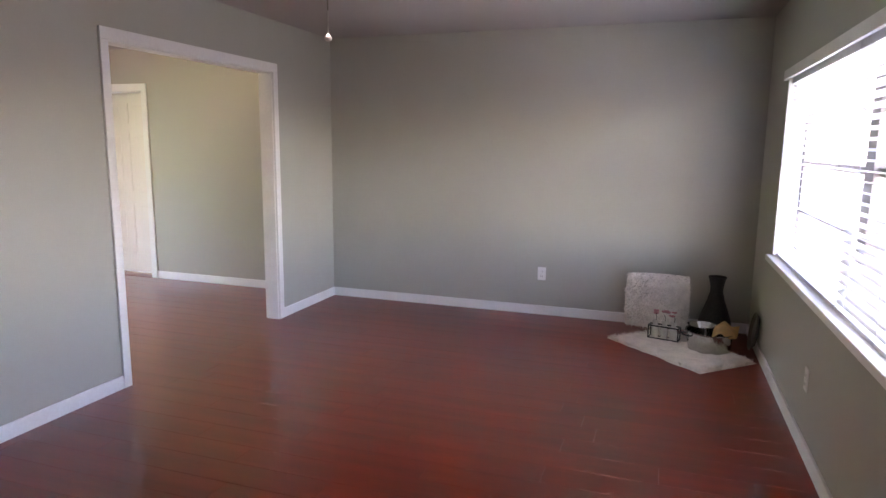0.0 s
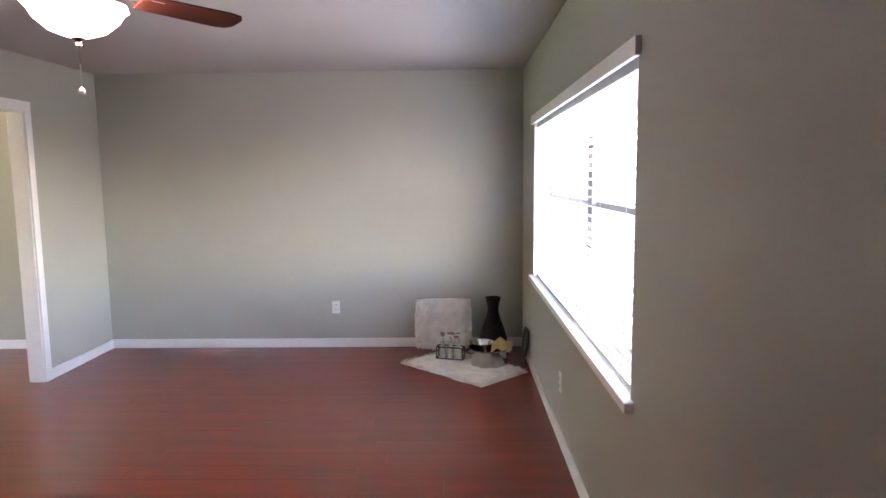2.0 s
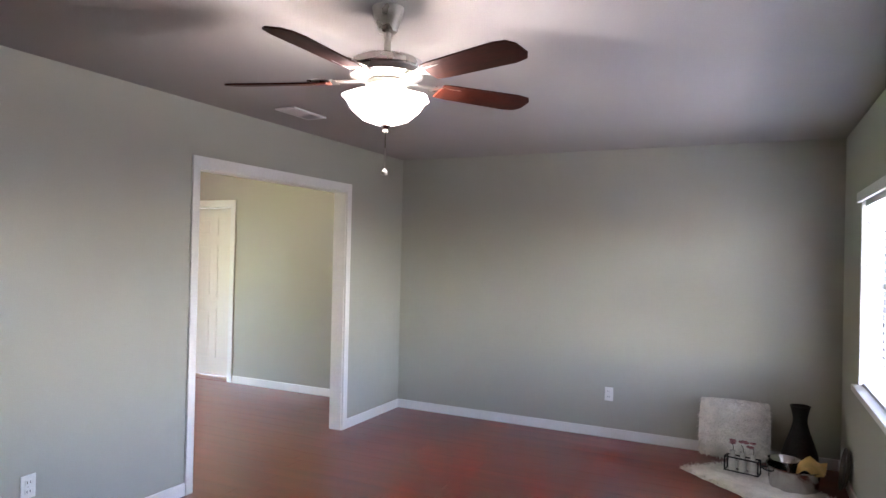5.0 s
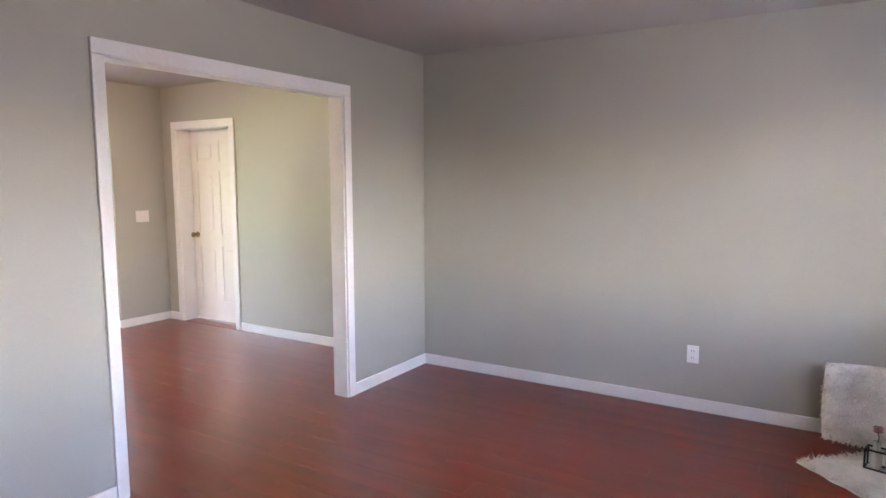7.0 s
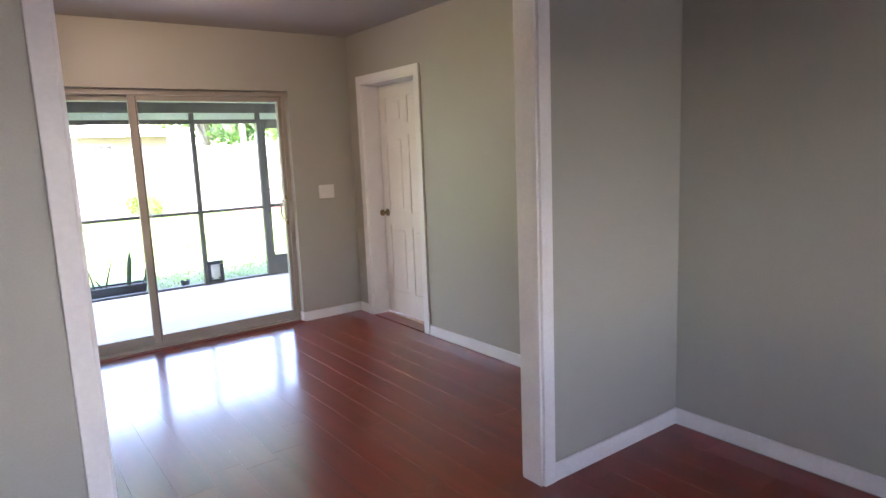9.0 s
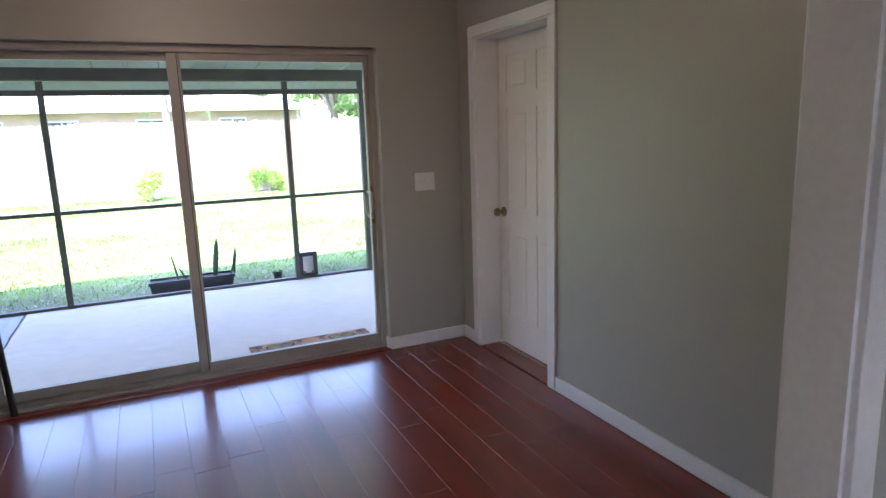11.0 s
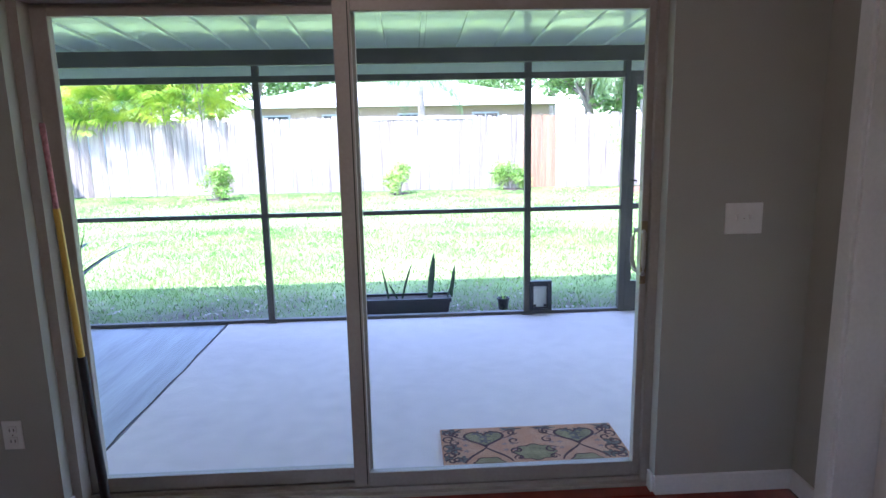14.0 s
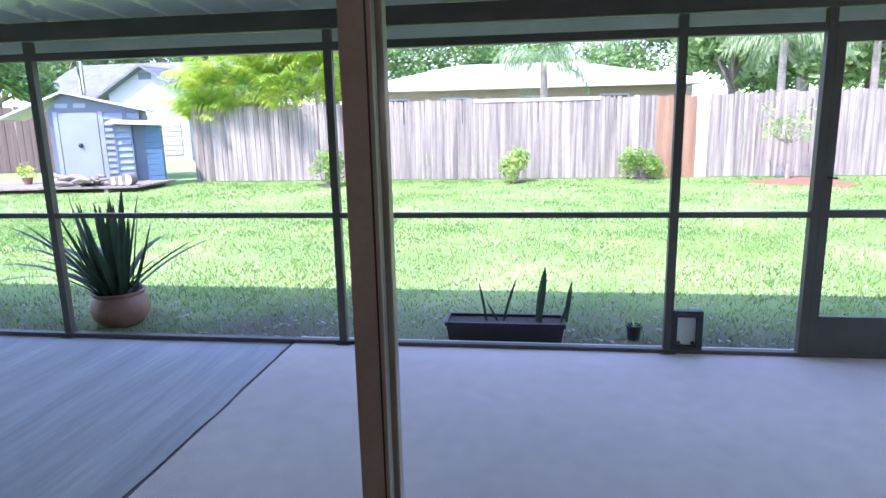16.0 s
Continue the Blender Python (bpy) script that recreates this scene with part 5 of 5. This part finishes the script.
# ---- neighbours ----
def garage():
    g = thing("neighbour_garage", (-33, -13, GROUND), "white stuccoed garage with a grey shingled gable roof", "house")
    y0, y1, e, r = -14.7, -11.0, 2.80, 3.98
    mid = (y0 + y1) / 2
    b = boxes((-41, -32, y0, y1, GROUND, e))
    for x in (-32, -41):
        b.faces.new([b.verts.new(p) for p in ((x, y0, e), (x, y1, e), (x, mid, r - 0.06))])
    part("wall", b, SIDING, g)
    R = bmesh.new()
    for (ya, za), (yb, zb) in (((y0 - 0.4, e - 0.15), (mid, r)), ((mid, r), (y1 + 0.4, e - 0.15))):
        n = 10
        for i in range(n):
            t0, t1 = i / n, (i + 1) / n
            lo = (ya + (yb - ya) * t0, za + (zb - za) * t0)
            hi = (ya + (yb - ya) * t1, za + (zb - za) * t1)
            da, db = (0.0, 0.03) if zb < za else (0.03, 0.0)
            vs = [R.verts.new(p) for p in ((-31.6, lo[0], lo[1] + da), (-31.6, hi[0], hi[1] + db), (-41.4, hi[0], hi[1] + db), (-41.4, lo[0], lo[1] + da),
                                           (-31.6, lo[0], lo[1] - 0.1), (-31.6, hi[0], hi[1] - 0.1), (-41.4, hi[0], hi[1] - 0.1), (-41.4, lo[0], lo[1] - 0.1))]
            for q in ((0, 1, 2, 3), (7, 6, 5, 4), (0, 4, 5, 1), (2, 6, 7, 3), (1, 5, 6, 2), (3, 7, 4, 0)):
                R.faces.new([vs[k] for k in q])
    roof = part("roof", R, SHINGLE, g, "grey shingled gable roof")
    part("gable_vent", boxes((-31.99, -31.97, mid - 0.3, mid + 0.3, 3.35, 3.65)), SHEDB, g)
    L = bmesh.new()
    lap_siding(L, pose(-31.99, y1 - 2.3, 0), 1.9, GROUND + 0.3, 1.5, 0.2)
    part("shutter_boards", L, SIDING, g)
    # wing behind
    part("wing_wall", boxes((-50, -42, -27, -14, GROUND, 3.0)), TAN, g)
    rr = bmesh.new()
    vs = [rr.verts.new(p) for p in ((-41.5, -27.5, 2.95), (-41.5, -13.5, 2.95), (-46, -14.5, 5.4), (-46, -26.5, 5.4), (-50.5, -27.5, 2.95), (-50.5, -13.5, 2.95))]
    for q in ((0, 1, 2, 3), (3, 2, 5, 4), (1, 5, 2), (0, 3, 4), (0, 4, 5, 1)):
        rr.faces.new([vs[i] for i in q])
    part("wing_roof", rr, SHINGLE, g)
    part("chimney_pipe", tube(bmesh.new(), [(-40, -21.9, 2.5), (-40, -21.9, 5.4)], 0.16, 12), STEEL, g, "steel flue pipe")


garage()


def neighbour_house():
    h = thing("neighbour_house", (-38, 4, GROUND), "low tan house with a pale hipped roof behind the fence", "house")
    x0, x1, y0, y1, e = -46, -35, -3.4, 10.9, 2.62
    part("wall", boxes((x0, x1, y0, y1, GROUND, e)), TAN, h)
    b = bmesh.new()
    o = 0.7
    lo = [b.verts.new(p) for p in ((x0 - o, y0 - o, e), (x1 + o, y0 - o, e), (x1 + o, y1 + o, e), (x0 - o, y1 + o, e))]
    mi = [b.verts.new((v.co.x, v.co.y, e + 0.18)) for v in lo]
    top = [b.verts.new(p) for p in ((-40.5, y0 + 3.6, 4.15), (-40.5, y1 - 4.6, 4.15))]
    b.faces.new(lo[::-1])
    for i in range(4):
        b.faces.new((lo[i], lo[(i + 1) % 4], mi[(i + 1) % 4], mi[i]))
    b.faces.new((mi[0], mi[1], top[0])), b.faces.new((mi[1], mi[2], top[1], top[0])), b.faces.new((mi[2], mi[3], top[1])), b.faces.new((mi[3], mi[0], top[0], top[1]))
    part("roof", b, PALE_ROOF, h, "pale coated hipped roof")
    for y in (-2.2, 0.6, 4.2, 7.8):
        w = part("window", boxes((x1 + 0.002, x1 + 0.05, y - 0.65, y + 0.65, 1.0, 2.3)), SHEDW, h)
        part("pane", boxes((x1 + 0.05, x1 + 0.06, y - 0.57, y - 0.03, 1.08, 2.22), (x1 + 0.05, x1 + 0.06, y + 0.03, y + 0.57, 1.08, 2.22)), WINDARK, w)


neighbour_house()


# ---- plants of the yard ----
def frond(vs, fs, base, head, lift, ln, droop, leaf, rg, pairs=26, hang=0.5, width=0.02):
    p, el = Vector(base), lift
    for i in range(pairs):
        t = i / pairs
        d = Vector((math.cos(head) * math.cos(el), math.sin(head) * math.cos(el), math.sin(el)))
        side = Vector((-math.sin(head), math.cos(head), 0))
        n = len(vs)
        q = p + d * ln / pairs
        k = 0.012 * (1 - t) + 0.003
        vs += [tuple(p - side * k), tuple(p + side * k), tuple(q + side * k), tuple(q - side * k)]
        fs.append((n, n + 1, n + 2, n + 3))
        if t > 0.12:
            l = leaf * math.sin(math.pi * min(1, t * 0.85 + 0.12)) * rg.uniform(0.8, 1.15)
            for s in (-1, 1):
                w = (side * s * 0.8 + d * 0.55 + Vector((0, 0, rg.uniform(-hang, 0.25 - hang * 0.5)))).normalized()
                mid, tip = p + w * l * 0.55, p + w * l + Vector((0, 0, -l * hang * 0.7))
                n = len(vs)
                vs += [tuple(p), tuple(mid + d * width), tuple(tip), tuple(mid - d * width)]
                fs.append((n, n + 1, n + 2, n + 3))
        p = q
        el -= droop / pairs


def areca_clump(x, y, spread, count, height, seed):
    rg = random.Random(seed)
    t = thing("areca_palm", (x, y, GROUND), "bright yellow-green areca palm clump behind the fence", "palm", "areca palms")
    b = bmesh.new()
    vs, fs = [], []
    for i in range(count):
        px, py = x + rg.uniform(-0.5, 0.5) * spread * 0.5, y + rg.uniform(-0.5, 0.5) * spread
        h = height * rg.uniform(0.45, 0.9)
        tube(b, [(px, py, GROUND), (px + rg.uniform(-.1, .1), py + rg.uniform(-.15, .15), h)], [0.05, 0.035], 6)
        for k in range(8):
            frond(vs, fs, (px, py, h - 0.1), rg.uniform(0, 6.28), rg.uniform(0.85, 1.5), rg.uniform(1.2, 1.8), rg.uniform(0.7, 1.9), 0.48, rg, 40, 0.55, 0.014)
    part("stems", b, BARK, t)
    attach(new("crown", raw("crown", vs, fs, ARECA)), t)


areca_clump(-22.6, -4.9, 1.4, 8, 3.0, 1)
areca_clump(-22.65, -3.5, 1.6, 9, 3.6, 2)
areca_clump(-22.75, -2.0, 1.5, 8, 3.5, 3)


def queen_palm(x, y, h, seed, n=14):
    rg = random.Random(seed)
    t = thing("queen_palm", (x, y, GROUND), "queen palm with drooping feathery fronds behind the fence", "palm", "queen palms")
    part("trunk", tube(bmesh.new(), [(x, y, GROUND), (x, y + 0.05, h * 0.5), (x, y + 0.02, h)], [0.17, 0.13, 0.11], 12), BARK, t, smooth=True)
    vs, fs = [], []
    for k in range(n):
        frond(vs, fs, (x, y, h), 6.28 * k / n + rg.uniform(-.2, .2), rg.uniform(0.3, 1.2), rg.uniform(2.1, 2.7), rg.uniform(1.6, 2.4), 0.6, rg, 34, 0.9, 0.018)
    attach(new("crown", raw("crown", vs, fs, QUEEN)), t)


queen_palm(-27, 4.5, 3.1, 5)
queen_palm(-27.5, 12.1, 3.6, 6)
queen_palm(-29, 15.6, 3.9, 8)


def leaf_cloud(vs, fs, c, r, n, size, rg, flat=1.0):
    for _ in range(n):
        d = Vector((rg.gauss(0, 1), rg.gauss(0, 1), rg.gauss(0, 1))).normalized() * r * rg.uniform(0.45, 1.05)
        p = Vector(c) + Vector((d.x, d.y, d.z * flat))
        a, e = rg.uniform(0, 6.28), rg.uniform(-0.9, 0.9)
        u = Vector((math.cos(a) * math.cos(e), math.sin(a) * math.cos(e), math.sin(e))) * size * rg.uniform(0.6, 1.2)
        w = u.cross(Vector((rg.gauss(0, 1), rg.gauss(0, 1), rg.gauss(0, 1)))).normalized() * size * 0.32
        k = len(vs)
        vs += [tuple(p - u), tuple(p + w), tuple(p + u), tuple(p - w)]
        fs.append((k, k + 1, k + 2, k + 3))


def bush(x, y, r, h, seed):
    rg = random.Random(seed)
    t = thing("shrub", (x, y, GROUND), "small bright green shrub before the fence", "shrub", "shrubs along the fence")
    b = bmesh.new()
    vs, fs = [], []
    for i in range(16):
        a, o = rg.uniform(0, 6.28), rg.uniform(0.3, 1.0)
        tip = Vector((x + r * o * math.cos(a), y + r * o * math.sin(a), GROUND + h * rg.uniform(0.3, 0.95)))
        tube(b, [(x + 0.05 * math.cos(a), y + 0.05 * math.sin(a), GROUND), tip], [0.014, 0.005], 5)
        leaf_cloud(vs, fs, tip - Vector((0, 0, 0.08)), r * 0.5, 90, 0.06, rg)
    part("stems", b, BARK, t)
    part("mulch_ring", lathe(bmesh.new(), [(0.0, 0.0), (0.30, 0.0), (0.26, 0.04), (0.0, 0.06)], 16, (x, y, GROUND), lambda a, z: 1 + 0.2 * math.sin(3 * a + seed)), SOIL, t)
    attach(new("foliage", raw("foliage", vs, fs, BUSHLEAF)), t)


bush(-20.8, -1.05, 0.38, 1.02, 1)
bush(-21.2, 3.72, 0.34, 0.88, 2)
bush(-21.7, 6.95, 0.44, 0.86, 3)


def citrus(x, y):
    rg = random.Random(12)
    t = thing("citrus_tree", (x, y, GROUND), "young sparse citrus tree in a red mulch bed", "tree")
    b = bmesh.new()
    tube(b, [(x, y, GROUND), (x + 0.02, y, 0.2), (x, y - 0.02, 0.75)], [0.045, 0.035, 0.03], 8)
    vs, fs = [], []
    for i in range(12):
        a, o = i * 0.52 + rg.uniform(-.2, .2), rg.uniform(0.3, 0.85)
        e = Vector((x + 0.5 * o * math.cos(a), y + o * math.sin(a), 0.75 + rg.uniform(0.05, 0.75)))
        tube(b, [(x, y - 0.02, 0.62), e], [0.018, 0.006], 5)
        leaf_cloud(vs, fs, e, 0.26, 30, 0.06, rg)
    part("trunk", b, BARK, t)
    attach(new("crown", raw("crown", vs, fs, BUSHLEAF)), t)


citrus(-21.2, 10.2)
mb = bmesh.new()
lathe(mb, [(1.15, 0.0), (0.9, 0.04), (0.4, 0.06), (0.0, 0.06)], 24, (-20.9, 10.5, GROUND - 0.01), lambda a, z: 1 + 0.18 * math.sin(3 * a) + 0.1 * math.sin(7 * a))
setting("mulch_bed", mb, MULCH, "bed of red wood mulch", "mulch bed")


def far_tree(x, y, h, r, seed, leaves=5200):
    rg = random.Random(seed)
    t = thing("tree", (x, y, GROUND), "dense green broadleaf tree in the distance", "tree", "trees behind the houses")
    b = bmesh.new()
    tube(b, [(x, y, GROUND), (x + rg.uniform(-.3, .3), y, h * 0.45), (x, y + rg.uniform(-.5, .5), h * 0.75)], [0.32, 0.24, 0.12], 8)
    vs, fs = [], []
    for i in range(9):
        a = i * 0.7 + rg.uniform(-.3, .3)
        e = Vector((x + r * 0.65 * math.cos(a), y + r * 0.65 * math.sin(a), h * rg.uniform(0.42, 0.92)))
        tube(b, [(x, y, h * rg.uniform(0.3, 0.5)), e], [0.12, 0.03], 6)
        leaf_cloud(vs, fs, e, r * rg.uniform(0.4, 0.6), leaves // 9, 0.24, rg, 0.8)
    part("trunk", b, BARK, t)
    attach(new("crown", raw("crown", vs, fs, TREELEAF)), t)


rg = random.Random(77)
for i in range(17):
    far_tree(-52 - rg.uniform(0, 8), -34 + i * 4.6 + rg.uniform(-1, 1), rg.uniform(7.5, 10), rg.uniform(3.0, 3.8), 100 + i)
for i, (x, y, h) in enumerate(((-33, 15, 6.5), (-36, 19, 7.5), (-31, 21, 6.5), (-38, 24, 8), (-30, 26.5, 7), (-34, 31, 8), (-38, 13.8, 6.5), (-27, 34, 7), (-48, -30, 8), (-36, -24, 7))):
    far_tree(x, y, h, 2.8, 200 + i, 5600)
fp = thing("flower_pot", (-20.3, -9.2, GROUND + 0.16), "small terracotta pot with a yellow-green plant on the platform", "potted plant")
part("pot", lathe(bmesh.new(), [(0.0, 0), (0.09, 0), (0.13, 0.16), (0.14, 0.18), (0.11, 0.17), (0.0, 0.15)], 16, (-20.3, -9.2, GROUND + 0.16)), TERRA, fp, smooth=True)
vs, fs = [], []
leaf_cloud(vs, fs, (-20.3, -9.2, GROUND + 0.5), 0.24, 120, 0.06, rg)
attach(new("foliage", raw("foliage", vs, fs, ARECA)), fp)


# ---- grass and leaf litter ----
def scatter_grass(name, n, x0, x1, y0, y1, hmin, hmax, mat, seed, flat=False, thin=True):
    g = np.random.default_rng(seed)
    x, y = g.uniform(x0, x1, n), g.uniform(y0, y1, n)
    dens = 0.5 + 0.25 * np.sin(x * 1.7 + 1.3 * np.sin(y * 0.9)) + 0.25 * np.sin(y * 1.3 + 1.1 * np.sin(x * 0.8 + 2))
    if not flat:
        bare = np.clip((-9.6 - x) / 1.6, 0.55, 1.0)
        keep = g.uniform(0, 1, n) < (0.35 + 0.65 * dens) * bare
    else:
        keep = g.uniform(0, 1, n) < np.clip((x + 12.4) / 2.5, 0.05, 1.0)
    keep &= ~((x < -19.4) & (y < -5.6) & (y > -10.8))
    x, y = x[keep], y[keep]
    n = len(x)
    a, h = g.uniform(0, 6.283, n), g.uniform(hmin, hmax, n)
    w = np.where(flat, g.uniform(0.008, 0.02, n), g.uniform(0.003, 0.006, n) * (1 + (-9 - x) * 0.09))
    ca, sa = np.cos(a), np.sin(a)
    co = np.zeros((n, 3, 3))
    z = np.full(n, GROUND)
    lean = h * g.uniform(0.1, 0.8, n)
    b = g.uniform(0, 6.283, n)
    co[:, 0] = np.stack([x - w * ca, y - w * sa, z + (0.006 if flat else 0)], 1)
    co[:, 1] = np.stack([x + w * ca, y + w * sa, z + (0.012 if flat else 0)], 1)
    if flat:
        co[:, 2] = np.stack([x - sa * h, y + ca * h, z + g.uniform(0.004, 0.03, n)], 1)
    else:
        co[:, 2] = np.stack([x + lean * np.cos(b), y + lean * np.sin(b), z + h], 1)
    me = bpy.data.meshes.new(name)
    me.vertices.add(3 * n), me.loops.add(3 * n), me.polygons.add(n)
    me.vertices.foreach_set("co", co.reshape(-1))
    me.loops.foreach_set("vertex_index", np.arange(3 * n, dtype=np.int32))
    me.polygons.foreach_set("loop_start", np.arange(0, 3 * n, 3, dtype=np.int32))
    me.update(calc_edges=True)
    me.materials.append(mat)
    return new(name, me)


tagged(scatter_grass("grass", 170000, -15.5, -9.32, -9, 12, 0.02, 0.055, GRASS, 1), "short sunlit lawn grass", "grass", kind="stuff")
tagged(scatter_grass("grass", 130000, -22.1, -15.5, -14, 16, 0.02, 0.06, GRASS, 2), "short sunlit lawn grass towards the fence", "grass", kind="stuff")
tagged(scatter_grass("fallen_leaves", 9000, -12.5, -9.32, -8, 11, 0.02, 0.05, LITTER, 3, True), "dry fallen leaves on the bare soil", "leaves", kind="stuff")


# ---- pieces of the floor ----
def plank_mesh(width):
    b = bmesh.new()
    h, c = 0.0105, 0.0007
    lo = [b.verts.new((x, y, -h)) for x, y in ((-0.5, -width / 2), (0.5, -width / 2), (0.5, width / 2), (-0.5, width / 2))]
    md = [b.verts.new((x, y, -c)) for x, y in ((-0.5, -width / 2), (0.5, -width / 2), (0.5, width / 2), (-0.5, width / 2))]
    e, f = 0.4994, width / 2 - c
    hi = [b.verts.new((x, y, 0)) for x, y in ((-e, -f), (e, -f), (e, f), (-e, f))]
    for p, q in ((lo, md), (md, hi)):
        for i in range(4):
            b.faces.new((p[i], p[(i + 1) % 4], q[(i + 1) % 4], q[i]))
    b.faces.new(hi)
    return mesh_of("plank", b, CHERRY)


PW, PL = 0.158, 1.21
rng = random.Random(7)
pm = plank_mesh(PW - 0.0004)
y = YS + PW / 2
while y < YN - 0.01:
    start = XW - 0.04 if y > YDS - 0.05 else XP - TP
    x = start - rng.uniform(0, PL)
    while x < XE:
        a, b = max(x, start), min(x + PL, XE)
        if b - a > 0.03:
            tilt = 0.16 if a < XP - 0.1 else 0.05
            ob = piece("plank", pm, floor, pose((a + b) / 2, min(y, YN - PW / 2), 0.0, rng.uniform(-tilt, tilt), rng.uniform(-0.25, 0.25) * tilt, 0) @ Matrix.Diagonal((b - a - 0.0004, 1, 1, 1)))
        x += PL
    y += PW
